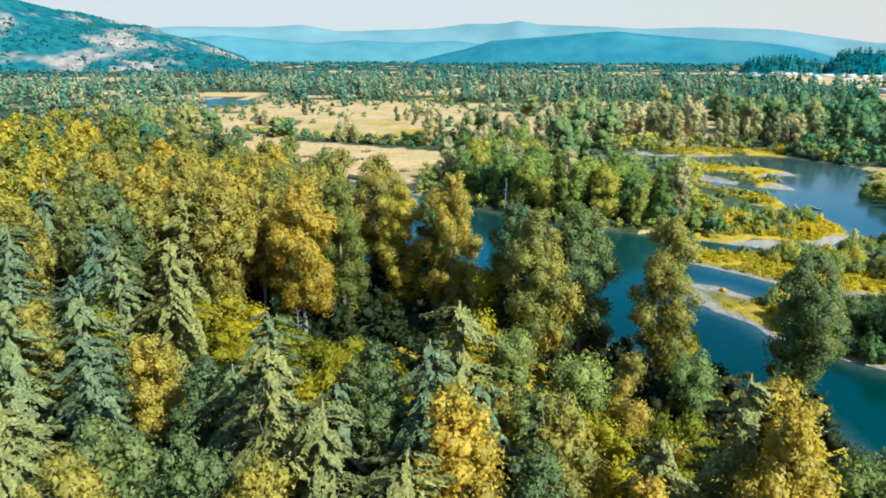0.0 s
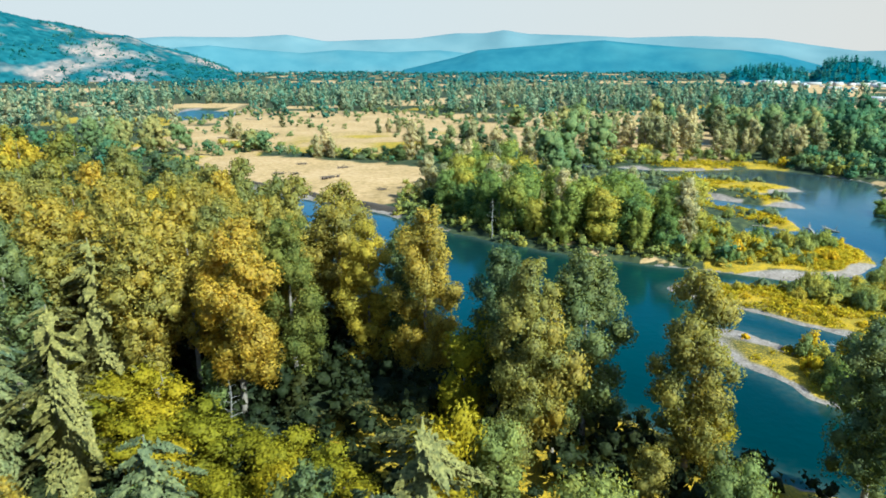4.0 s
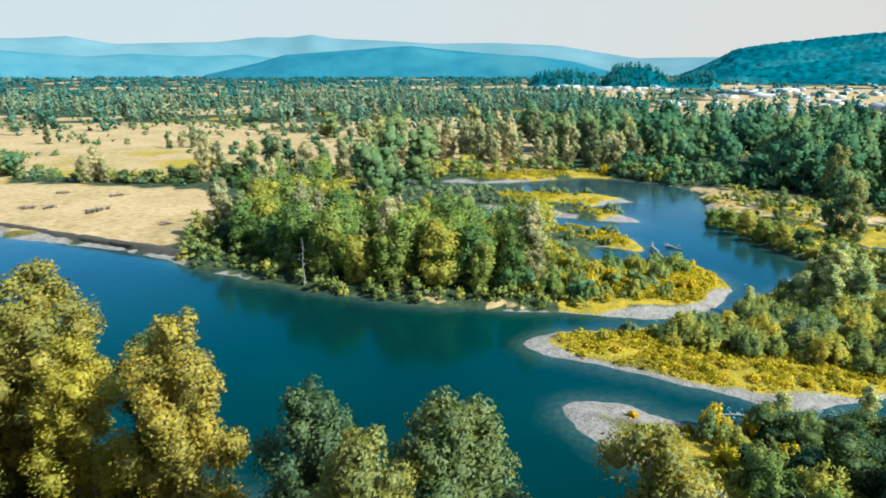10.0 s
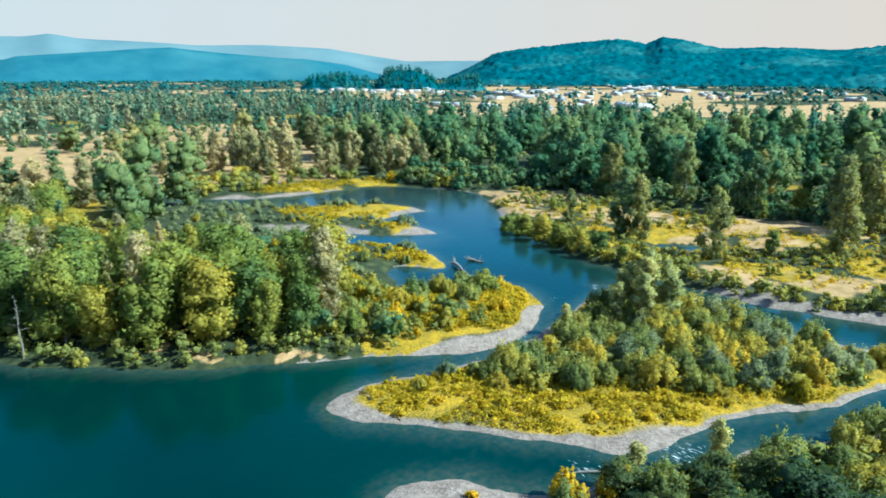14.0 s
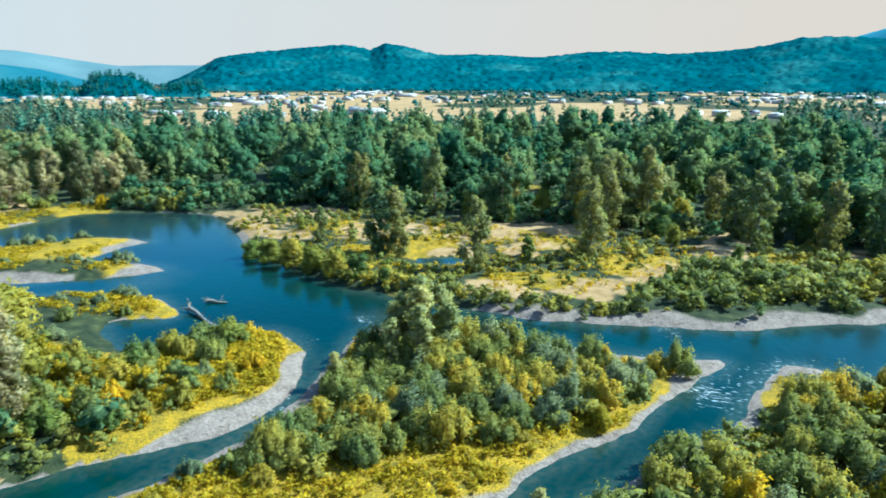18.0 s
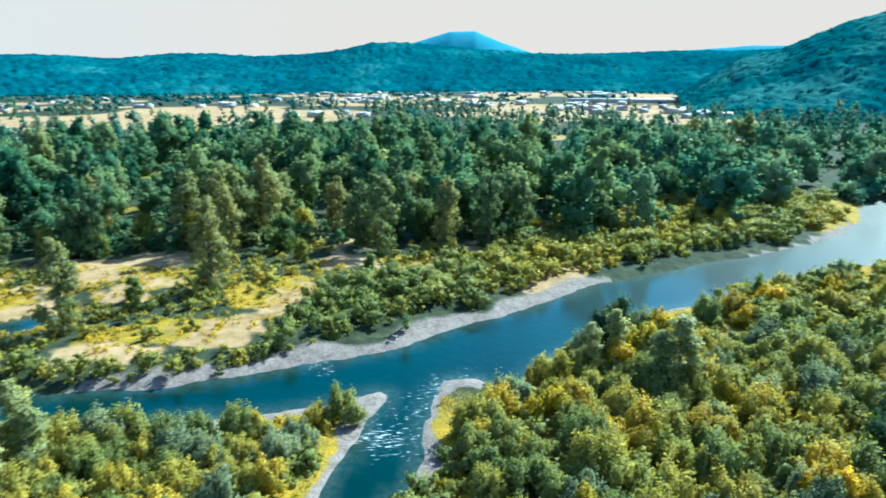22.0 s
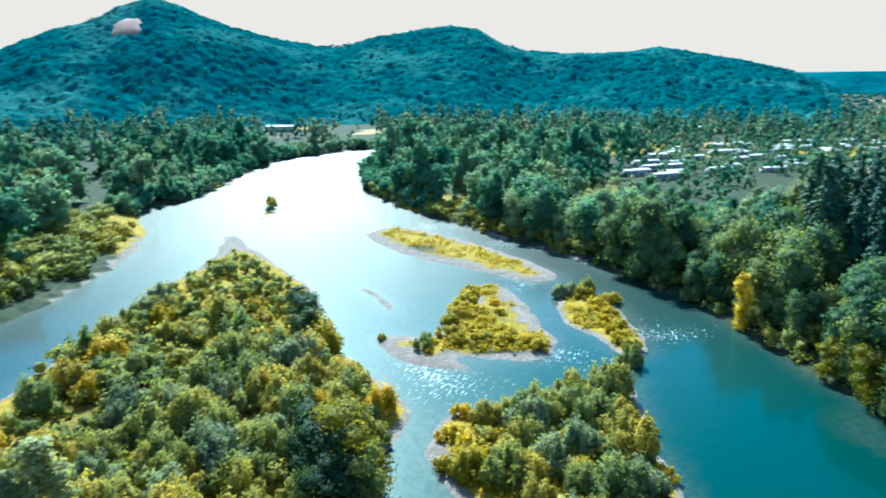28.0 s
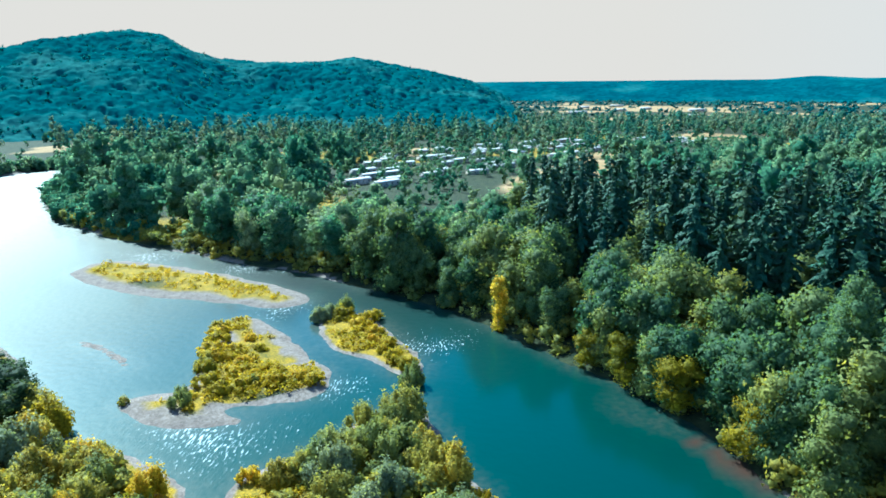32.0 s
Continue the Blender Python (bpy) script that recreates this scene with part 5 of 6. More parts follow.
plant(gold_bush, [(195, -94, 2.2), (193, -89, 2.6), (190, -83, 3), (188, -77, 3.2), (186, -72, 3.2), (184, -66, 3), (181, -60, 3.2), (177, -57, 2.8), (173, -60, 2.8), (168, -63, 3), (163, -66, 2.6), (177, -64, 2.4), (183, -78, 2.6), (179, -72, 2.4), (160, -64, 2.4), (160, -100, 3), (155, -95, 2.6), (166, -106, 3.4), (150, -88, 2.4), (143, -76, 2.8), (147, -81, 2.2), (159, -106, 3)], 2.0, 101, 1.25)
plant(silver_bush, [(172, -104, 3.6), (170, -108, 3)], 3.0, 102)
plant(gold_bush, [(121, -28, 2.2), (117, -20, 2.4), (128, -40, 2.4), (155, -20, 2.6), (157, -28, 2.6), (114, -12, 2.2), (150, -12, 2.6), (146, -16, 2.4), (152, -26, 2.4), (157, 72, 2), (150, 75, 2), (143, 77, 2), (200, -130, 1.4), (212, -132, 1.5), (224, -135, 1.5), (236, -140, 1.5), (248, -145, 1.4), (218, -127, 1.4), (162, 6, 4), (152, 8, 4), (186, -28, 4), (180, -26, 3.5)], 2.0, 76)
plant(point_bush, [(x, y, 2.6 + 2.8 * rng.random()) for x, y in zip(*scatter(78, [(82, 167), (92, 162), (108, 157), (120, 159), (124, 168), (110, 174), (90, 172)], 4.2, lambda x, y: shore(x, y)[0] > 3.5 + 5 * spot(x, y, GRAVEL_SPOTS))[:2])], 4.0, 79, 1.1)
plant(point_bush, [(128, 178, 7), (123, 181, 6.5), (133, 177, 5), (118, 184, 6)], 4.0, 77, 1.35)
golden_tree = Stock([lambda: make_cottonwood(280, 14, 2.6, 2200, 0.42, M_BRIGHT, "narrow bright yellow tree at the water's edge", "trees of the south bank", 26, 0.05)])
golden_tree.put(0, 125, -103, 0.6, 40, 1.0, 1.0)
for x, y, turn, tall in ((97, -74, 20, 0.72), (88, -62, 130, 0.8), (80, -47, 250, 0.75), (104, -82, 310, 0.55)):
    tagged(near_low.put(0, x, y, 0.8, turn, tall, 1.25), "yellow-green maple leaning out from the south bank")

# ---- forest along the south bank ----
SOUTH_EDGE = [(70, -24), (81, -50), (93, -75), (112, -92), (130, -111), (160, -134), (196, -156), (240, -174), (250, -190), (200, -180), (150, -160), (105, -122), (70, -92), (48, -64), (56, -24)]
xs, ys, rng = scatter(21, SOUTH_EDGE, 7.8, dry(1.0))
bank_maple.fill(xs[xs < 170], ys[xs < 170], rng, 0.6, 1.25)
south_round.fill(xs[xs >= 170], ys[xs >= 170], rng, 0.62, 1.3)
SOUTH_DEEP = [(48, -64), (70, -92), (105, -122), (150, -160), (200, -182), (200, -240), (120, -220), (40, -160), (-10, -110), (10, -60)]
xs, ys, rng = scatter(22, SOUTH_DEEP, 8.6)
k = rng.random(len(xs)) < 0.78
low = xs > 125
mid_fir.fill(xs[k & ~low], ys[k & ~low], rng, 0.9, 1.3)
bank_maple.fill(xs[~k & ~low], ys[~k & ~low], rng, 1.0, 1.4)
south_round.fill(xs[low], ys[low], rng, 0.5, 0.85)


# ---- woods further off, each wood one mass of trees ----
def wood(name, label, xs, ys, zs, rng, model_cards, models, material, lo, hi, category="wood", stand=0.35, across=60, straw=0.0):
    """Many plants joined: each place takes one of a few crown shapes, turned and scaled."""
    vs, fs, ns, tints, total = [], [], [], [], 0
    pick = rng.integers(models, size=len(xs))
    for m in range(models):
        base, faces, face = crown_facing(model_cards(m))
        k = pick == m
        n = int(k.sum())
        if not n:
            continue
        a, s, w = rng.random(n) * 6.283, lo + (hi - lo) * rng.random(n), 0.85 + 0.4 * rng.random(n)
        c, q = np.cos(a)[:, None], np.sin(a)[:, None]
        turned = lambda p: (c * p[:, 0] - q * p[:, 1], q * p[:, 0] + c * p[:, 1], np.broadcast_to(p[:, 2], (n, len(p))))
        vx, vy, vz = turned(base)
        vs.append(np.stack([vx * (s * w)[:, None] + xs[k][:, None], vy * (s * w)[:, None] + ys[k][:, None], vz * s[:, None] + zs[k][:, None]], -1).reshape(-1, 3))
        ns.append(np.stack(turned(face), -1).reshape(-1, 3))
        tints.append(np.repeat((1 - stand) * rng.random(n) + stand * np.clip(1.6 * vnoise(xs[k], ys[k], across, 69) - 0.3, 0, 1) + straw * np.clip((30 - (np.degrees(np.arctan2(xs[k] - HUB[0], ys[k] - HUB[1])) + 60) % 360 + 60) / 25, 0, 1), len(base)))
        fs.append((faces[None] + (total + np.arange(n) * len(base))[:, None, None]).reshape(-1, 3))
        total += n * len(base)
    return tagged(new(name, mesh_of(name, np.concatenate(vs), np.concatenate(fs), material, np.concatenate(tints), facing=np.concatenate(ns))), label, category, kind="stuff")


def stuff_cotton(count, size, h=26, w=4.6, n=16, fat=1.0, fine=0):
    return lambda m: clumped(np.random.default_rng(300 + m), cottonwood_clumps(np.random.default_rng(320 + m), h, w, n, 0.08, fat), count, size, fine=fine, fill=0.72)


def stuff_round(count, size, h=17, w=5.5, n=12, fine=0):
    return lambda m: clumped(np.random.default_rng(340 + m), round_clumps(np.random.default_rng(360 + m), h, w, n, 0.1), count, size, fine=fine, fill=0.72)


def stuff_mixed(count, size):
    """Tall columns and broad crowns by turns."""
    return lambda m: clumped(np.random.default_rng(300 + m), cottonwood_clumps(np.random.default_rng(320 + m), 26, 7.4, 26, 0.04, 0.85) if m % 3 == 0 else round_clumps(np.random.default_rng(360 + m), 18 + 2.2 * (m % 4), 7.6 + 0.8 * (m % 3), 26, 0.06), count, size, fill=0.74, fine=0)


def stuff_fir(count, size, h=28, w=4.6):
    return lambda m: fir_cards(np.random.default_rng(380 + m), h, w, count, size, 24)


def ring(seed, r0, r1, h0, h1, step, cover, keep=None):
    """Places between two distances and two headings from the middle of the flight, thinned by how wooded the land is."""
    rng = np.random.default_rng(seed)
    n = int((h1 - h0) / 360 * math.pi * (r1 * r1 - r0 * r0) / (step * step))
    r = np.sqrt(r0 * r0 + rng.random(n) * (r1 * r1 - r0 * r0))
    a = np.radians(h0 + (h1 - h0) * rng.random(n))
    x, y = HUB[0] + np.sin(a) * r, HUB[1] + np.cos(a) * r
    k = (rng.random(n) < cover) & (fields(x, y) < 0.3) & (inside(FIELD_AREA, x, y) < 0) & (shore(x, y)[0] > 3) & ((x > -0.7 * (y + 60) - 30) | (y < -40))
    k |= (rng.random(n) < (0.13 + 0.5 * (vnoise(x, y, 32, 68) > 0.66)) * cover) & (fields(x, y) >= 0.3) & (shore(x, y)[0] > 3)
    k &= inside(MEADOW, x, y) < 0
    if keep is not None:
        k &= keep(x, y)
    return x[k], y[k], rng


LEFT_WOOD = [(-230, 10), (-90, -20), (-90, 178), (-150, 240), (-230, 310)]
OPEN_EAST = rounded([(178, 160), (190, 112), (235, 60), (262, 48), (300, 50), (305, 90), (290, 150), (268, 215), (250, 300), (215, 306), (185, 240)])
NECK = rounded([(-64, 240), (-10, 214), (26, 192), (34, 300), (104, 352), (104, 410), (20, 430), (-80, 430), (-60, 382), (-20, 344)])
BELT = rounded([(100, 350), (150, 350), (205, 345), (226, 330), (240, 350), (215, 395), (190, 470), (130, 480), (100, 440)])
TAKEN = [rounded(p) for p in (POINT_WOOD, SOUTH_EDGE, SOUTH_DEEP, LEFT_WOOD)] + [OPEN_EAST, NECK, BELT]
SPITS = rounded([(96, 160), (150, 150), (160, 200), (190, 280), (185, 315), (125, 345), (98, 352), (74, 322), (64, 296), (84, 262), (92, 235), (94, 195)])
free = lambda x, y: ~((x > 236) & (x < 400) & (y < 62) & (y > -112) & (shore(x, y)[0] < 30)) & (np.max([inside(p, x, y) for p in TAKEN + [SPITS]], 0) < 0) & (np.max([inside(p, x, y) for p in ISLANDS], 0) < -1) & ~((x < 60) & (y < 175) & (y > -30))
def park(x, y):
    """The trailer park south of the river, where trees are few."""
    return (inside(PARK, x, y) > 0) & (vnoise(x, y, 26, 61) > 0.5)


def pond_view(x, y):
    """The open meadow before the far pond."""
    h = np.degrees(np.arctan2(x + 10, y))
    return (h > -19.5) & (h < -14.0) & (y > 420) & (y < 920)


def bank_road(x, y):
    """The bare embankment at the foot of the hill and the low ground before it."""
    return (np.abs(y + 0.62 * (x - 820) + 670) < 120) & (x > 690) & (x < 960)


def road_view(x, y):
    """Low ground before the embankment, with few tall trees."""
    h = np.degrees(np.arctan2(x - 97, y - 68))
    return (h > 132.5) & (h < 141) & (np.hypot(x - 97, y - 68) > 560) & (np.hypot(x - 97, y - 68) < 1060) & (vnoise(x, y, 30, 70) > 0.3)


ORCHARD = rounded([(-44, -470), (10, -500), (-55, -830), (-150, -820)])


def orchard(x, y):
    return inside(ORCHARD, x, y) > -20


def town(x, y):
    """Yards, car parks and sheds of the town at the foot of the hills."""
    r, h = np.hypot(x - HUB[0], y - HUB[1]), np.degrees(np.arctan2(x - HUB[0], y - HUB[1]))
    return (r > 820) & (vnoise(x, y, 190, 62) > town_bar(r, h) + 0.03)


xs, ys, rng = scatter(49, ORCHARD, 9.0)
orchard_rows = (xs, ys, rng)
PARK_FRONT = rounded([(270, -520), (246, -310), (200, -215), (150, -215), (100, -400), (40, -560), (-60, -640), (-60, -790), (40, -800), (160, -700), (230, -600)])
PARK = rounded([(266, -520), (238, -318), (192, -312), (158, -440), (80, -600), (-40, -700), (-60, -790), (40, -800), (160, -700), (230, -600)])
xs, ys, rng = ring(31, 130, 560, -40, 205, 15.2, 0.78, lambda x, y: free(x, y) & ~pond_view(x, y) & ~((x < 70) & (y > 330) & (vnoise(x, y, 38, 71) < 0.36)))
k = vnoise(xs, ys, 40, 51) > 0.22
xs, ys = xs[k], ys[k]
k = ~park(xs, ys)
xs, ys = xs[k], ys[k]
k = (inside(PARK_FRONT, xs, ys) < 0) | (vnoise(xs, ys, 30, 64) > 0.22)
xs, ys = xs[k], ys[k]
k = (np.degrees(np.arctan2(xs - HUB[0], ys - HUB[1])) + 60) % 360 - 60 + 30 * (rng.random(len(xs)) - 0.5) < 100
front = inside(PARK_FRONT, xs, ys) > 0
wood("park_trees", "low green trees among the homes south of the river", xs[front], ys[front], lie(xs[front], ys[front]), rng, stuff_round(120, 1.2, 15, 5.5, 14), 5, M_SOUTH, 0.4, 0.8)
xs, ys, k = xs[~front], ys[~front], k[~front]
wood("near_wood", "mixed green and olive trees of the river forest", xs[k], ys[k], lie(xs[k], ys[k]), rng, stuff_mixed(420, 1.2), 9, M_FARWOOD, 0.72, 1.28, straw=0.26)
wood("south_wood", "blue-green broadleaf trees of the river forest", xs[~k], ys[~k], lie(xs[~k], ys[~k]), rng, stuff_mixed(420, 1.2), 9, M_SOUTH, 0.65, 1.2)
xs, ys, rng = ring(32, 130, 480, -40, 205, 10.0, 0.55, lambda x, y: free(x, y) & ((inside(PARK_FRONT, x, y) < 0) | (vnoise(x, y, 9, 63) > 0.5)))
k = (np.degrees(np.arctan2(xs - HUB[0], ys - HUB[1])) + 60) % 360 - 60 < 100
wood("undergrowth", "lower broadleaf trees and shrubs of the river forest", xs[k], ys[k], lie(xs[k], ys[k]), rng, stuff_round(64, 1.2, 11, 5.6, 6), 5, M_FARWOOD, 0.35, 1.0, "shrubs", straw=0.1)
wood("south_undergrowth", "lower blue-green trees and shrubs of the river forest", xs[~k], ys[~k], lie(xs[~k], ys[~k]), rng, stuff_round(64, 1.2, 11, 5.6, 6), 5, M_SOUTH, 0.35, 1.0, "shrubs")
xs, ys, rng = ring(33, 560, 1250, -40, 205, 17.5, 0.6, lambda x, y: ~park(x, y) & (~town(x, y) | (vnoise(x, y, 50, 72) > 0.45)) & ~pond_view(x, y) & ~bank_road(x, y) & ~road_view(x, y) & ~orchard(x, y) & ~((x + 0.3 * y > 820) & (vnoise(x, y, 40, 66) > 0.5)))
wood("outer_wood", "green and straw-coloured trees across the plain", xs, ys, lie(xs, ys), rng, stuff_cotton(56, 2.5, 23, 5.4, 8, 1.0), 5, M_OUTER, 0.45, 1.2, straw=0.26)
xs, ys, rng = ring(34, 1250, 4300, -40, 205, 47.0, 0.66, lambda x, y: ~town(x, y) | (vnoise(x, y, 70, 72) > 0.48))
wood("distant_wood", "woods far across the plain, coloured blue-green for haze", xs, ys, lie(xs, ys), rng, stuff_round(9, 4.2, 11, 16, 3, 0), 4, M_DISTANT, 0.5, 1.1)
rng = np.random.default_rng(35)
a, q = 105 + 69 * rng.random(4200), -0.97 + 1.12 * rng.random(4200)
xs, ys, zs = on_south(a, q)
k = (zs > 3) & np.all([(a < c[0]) | (a > c[1]) | (q < c[2] - 0.06) | (q > c[3]) for c in CLEARINGS], 0)
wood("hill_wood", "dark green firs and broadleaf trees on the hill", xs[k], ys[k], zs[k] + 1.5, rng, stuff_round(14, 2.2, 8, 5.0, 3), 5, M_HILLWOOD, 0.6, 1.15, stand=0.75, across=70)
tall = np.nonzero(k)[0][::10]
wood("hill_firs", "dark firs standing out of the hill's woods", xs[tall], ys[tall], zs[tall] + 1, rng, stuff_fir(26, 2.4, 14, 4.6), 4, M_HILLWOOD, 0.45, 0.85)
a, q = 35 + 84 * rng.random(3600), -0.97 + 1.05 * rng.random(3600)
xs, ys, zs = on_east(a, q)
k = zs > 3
wood("hill_wood_east", "woods on the hills behind the town, coloured blue-green for haze", xs[k], ys[k], zs[k] + 4, rng, stuff_round(8, 3.6, 8, 9, 2), 4, M_HILLWOOD, 0.5, 1.0, stand=0.85, across=180)
a, q = 297 + 46 * rng.random(5200), -0.97 + 1.0 * rng.random(5200)
xs, ys, zs = on_west(a, q)
k = (zs > 3) & (vnoise(xs, ys, 150, 67) > 0.16 + 0.3 * np.clip(zs / 170, 0, 1))
wood("hill_wood_west", "woods on the cleared hillside, coloured blue-green for haze", xs[k], ys[k], zs[k] + 3, rng, stuff_round(8, 5, 7, 10, 2), 4, M_HILLWOOD, 0.5, 1.1, stand=0.7, across=150)
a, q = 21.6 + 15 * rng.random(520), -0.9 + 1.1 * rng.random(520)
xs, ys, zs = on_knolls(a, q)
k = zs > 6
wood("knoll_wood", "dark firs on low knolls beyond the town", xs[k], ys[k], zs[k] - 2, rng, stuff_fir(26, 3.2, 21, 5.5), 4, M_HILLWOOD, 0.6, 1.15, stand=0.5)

xs, ys, rng = orchard_rows
wood("orchard", "low green orchard trees in rows", 7.0 * np.round(xs / 7.0), ys, lie(xs, ys) - 0.2, rng, stuff_round(40, 1.3, 5.5, 3.2, 5), 4, M_SOUTH, 0.8, 1.05, "orchard")

xs, ys, rng = scatter(50, rounded([(275, -520), (240, -370), (200, -330), (140, -440), (80, -560), (-40, -680), (-70, -800), (60, -830), (180, -720), (250, -620)]), 11.5)
wood("yard_trees", "small round trees in the yards of the trailer park", xs, ys, lie(xs, ys), rng, stuff_round(60, 1.1, 9, 3.6, 8), 4, M_SOUTH, 0.45, 1.0)

xs, ys, rng = scatter(52, [(-260, 400), (-100, 330), (0, 330), (110, 400), (230, 480), (260, 760), (40, 860), (-240, 820)], 17, lambda x, y: (shore(x, y)[0] > 3) & (inside(FIELD_AREA, x, y) < 0) & (vnoise(x, y, 34, 73) > 0.45 + 0.17 * (inside(MEADOW, x, y) > 0)))
wood("meadow_bushes", "rounded olive bushes on the dry meadow", xs, ys, lie(xs, ys) - 0.2, rng, stuff_round(44, 1.1, 7, 4.6, 7), 5, M_FARWOOD, 0.4, 1.2, "shrubs", straw=0.1)

# shrubs of the open east bank and the long island's far end
xs, ys, rng = scatter(36, [(180, 172), (196, 112), (240, 58), (300, 56), (300, 90), (285, 150), (262, 215), (245, 300), (212, 290), (186, 240)], 4.4, dry(2.0))
k = (vnoise(xs, ys, 16, 26) > 0.3 + 0.38 * (spot(xs, ys, SAND_SPOTS) > 0.2)) & (np.hypot(xs - 218, ys - 182) > 17)
wood("bank_shrubs", "low olive and yellow-green shrubs on the east bank", xs[k], ys[k], lie(xs[k], ys[k]) - 0.3, rng, stuff_round(110, 0.62, 5.2, 3.4, 8), 5, M_WILLOW_J, 0.22, 0.8, "shrubs")
xs, ys, rng = scatter(37, [(205, 42), (232, 10), (262, -42), (288, -84), (250, -74), (206, -38)], 5.8, dry(2.0))
wood("willow_thicket", "dense olive willow thicket on the long island", xs, ys, lie(xs, ys) - 0.3, rng, stuff_round(150, 0.62, 5.6, 4.0, 9), 5, M_WILLOW_J, 0.55, 1.1, "thicket")
xs, ys, rng = scatter(38, [(199, 114), (208, 96), (222, 76), (240, 56), (262, 32), (282, 0), (305, -45), (345, -84), (385, -95), (400, -66), (352, -2), (312, 46), (262, 78), (246, 98), (228, 114)], 4.4, lambda x, y: (shore(x, y)[0] > 2.2 + 6.5 * spot(x, y, GRAVEL_SPOTS) + 2.5 * (spot(x, y, GRAVEL_SPOTS) > 0)))
wood("bank_willows", "thick willow growth along the east bank", xs, ys, lie(xs, ys) - 0.3, rng, stuff_round(120, 0.62, 5.4, 3.8, 8), 5, M_WILLOW_J, 0.5, 1.35, "thicket", stand=0.6, across=25)

xs, ys, rng = scatter(99, [(204, 352), (228, 300), (246, 290), (268, 240), (284, 240), (272, 300), (246, 350), (226, 376)], 6.0, dry(1.5))
wood("bend_growth", "green shrubs and young trees round the bend of the river", xs, ys, lie(xs, ys) - 0.3, rng, stuff_round(90, 0.9, 8, 4.6, 8), 5, M_FARWOOD, 0.4, 1.3, "shrubs", straw=0.1)

xs, ys = np.concatenate([belt_growth, neck_growth], 1)
wood("meadow_edge_willows", "olive willows and shrubs between river and meadow", xs, ys, lie(xs, ys) - 0.3, rng, stuff_round(200, 0.62, 5.6, 4.2, 10), 5, M_WILLOW_J, 0.7, 1.35, "thicket")
xs, ys, rng = scatter(100, [(262, 222), (282, 150), (296, 96), (296, 52), (335, 44), (335, 110), (312, 172), (288, 240), (264, 300), (250, 296)], 6.2, lambda x, y: vnoise(x, y, 18, 94) > 0.3)
wood("wood_edge_growth", "green shrubs and young trees at the foot of the river forest", xs, ys, lie(xs, ys) - 0.3, rng, stuff_round(90, 0.85, 8, 4.4, 8), 5, M_FARWOOD, 0.35, 1.15, "shrubs")
xs, ys, rng = ring(103, 330, 1500, 118, 205, 19.0, 0.75, lambda x, y: (inside(PARK_FRONT, x, y) < 0) & ~pond_view(x, y) & ~bank_road(x, y) & ~road_view(x, y) & ~orchard(x, y) & (np.max([inside(p, x, y) for p in TAKEN + [SPITS]], 0) < 0) & (np.max([inside(p, x, y) for p in ISLANDS], 0) < -1) & (shore(x, y)[0] > 6))
wood("plain_wood", "dark blue-green broadleaf woods south of the river", xs, ys, lie(xs, ys) - 0.5, rng, stuff_round(30, 2.0, 15, 6.5, 6), 5, M_SOUTH, 0.6, 1.15, stand=0.6, across=90)
rng = np.random.default_rng(47)
xs, ys = 270 + 300 * rng.random(9000), -440 + 450 * rng.random(9000)
d = shore(xs, ys)[0]
k = ((ys < -105) | (xs > 405)) & (d > 1.0) & (d < 9 + 9 * rng.random(9000)) & (np.max([inside(p, xs, ys) for p in ISLANDS], 0) < -3)
wood("far_bank_shrubs", "blue-green shrubs along the far bend of the river", xs[k], ys[k], lie(xs[k], ys[k]) - 0.3, rng, stuff_round(50, 1.1, 8, 5.2, 6), 5, M_SOUTH, 0.5, 1.3, "shrubs")
xs, ys, rng = scatter(48, [(-330, -60), (-200, -190), (-60, -190), (20, -120), (60, -45), (60, -22), (48, -16), (-92, -16), (-230, 8)], 12)
wood("start_wood", "olive and yellow trees of the riverside forest", xs, ys, lie(xs, ys), rng, stuff_mixed(220, 1.3), 4, M_COTTON_J, 0.6, 1.15)


def tuft(m):
    return clumped(np.random.default_rng(400 + m), [(0, 0, 0.25, 0.75, 0.8), (0.5, 0.3, 0.2, 0.5, 0.8), (-0.4, 0.5, 0.3, 0.5, 1.0)], 17, 0.42, 0.9, fill=0)


gxs, gys = [], []
rng = np.random.default_rng(41)
for p, n in ((ISLANDS[0], 3000), (ISLANDS[1], 1500), (ISLANDS[2], 900), (ISLANDS[3], 900), (ISLANDS[4], 480), (ISLANDS[5], 500), (rounded([(98, 160), (118, 152), (131, 160), (143, 175), (136, 191), (121, 188), (110, 192), (104, 175)]), 1500), (rounded([(82, 168), (104, 164), (112, 176), (106, 210), (106, 240), (86, 272), (90, 220)]), 900), (rounded([(116, 225), (134, 206), (141, 228), (128, 250), (110, 265)]), 600), (rounded([(118, 282), (136, 262), (162, 247), (182, 281), (150, 300), (120, 325)]), 1000), (rounded([(128, 352), (160, 350), (189, 360), (207, 345), (215, 365), (170, 375), (130, 370)]), 500), (rounded([(188, 160), (200, 122), (236, 84), (262, 50), (282, 70), (262, 150), (262, 212), (240, 292), (210, 282), (196, 236)]), 1100)):
    lo, hi = p.min(0), p.max(0)
    a, b = lo[0] + (hi[0] - lo[0]) * rng.random(n * 2), lo[1] + (hi[1] - lo[1]) * rng.random(n * 2)
    k = (shore(a, b)[0] > 2.0 + 7 * spot(a, b, GRAVEL_SPOTS)) & (inside(p, a, b) > 4 * rng.random(n * 2)) & (vnoise(a, b, 8, 24) > 0.3)
    gxs.append(a[k])
    gys.append(b[k])
xs, ys = np.concatenate(gxs), np.concatenate(gys)
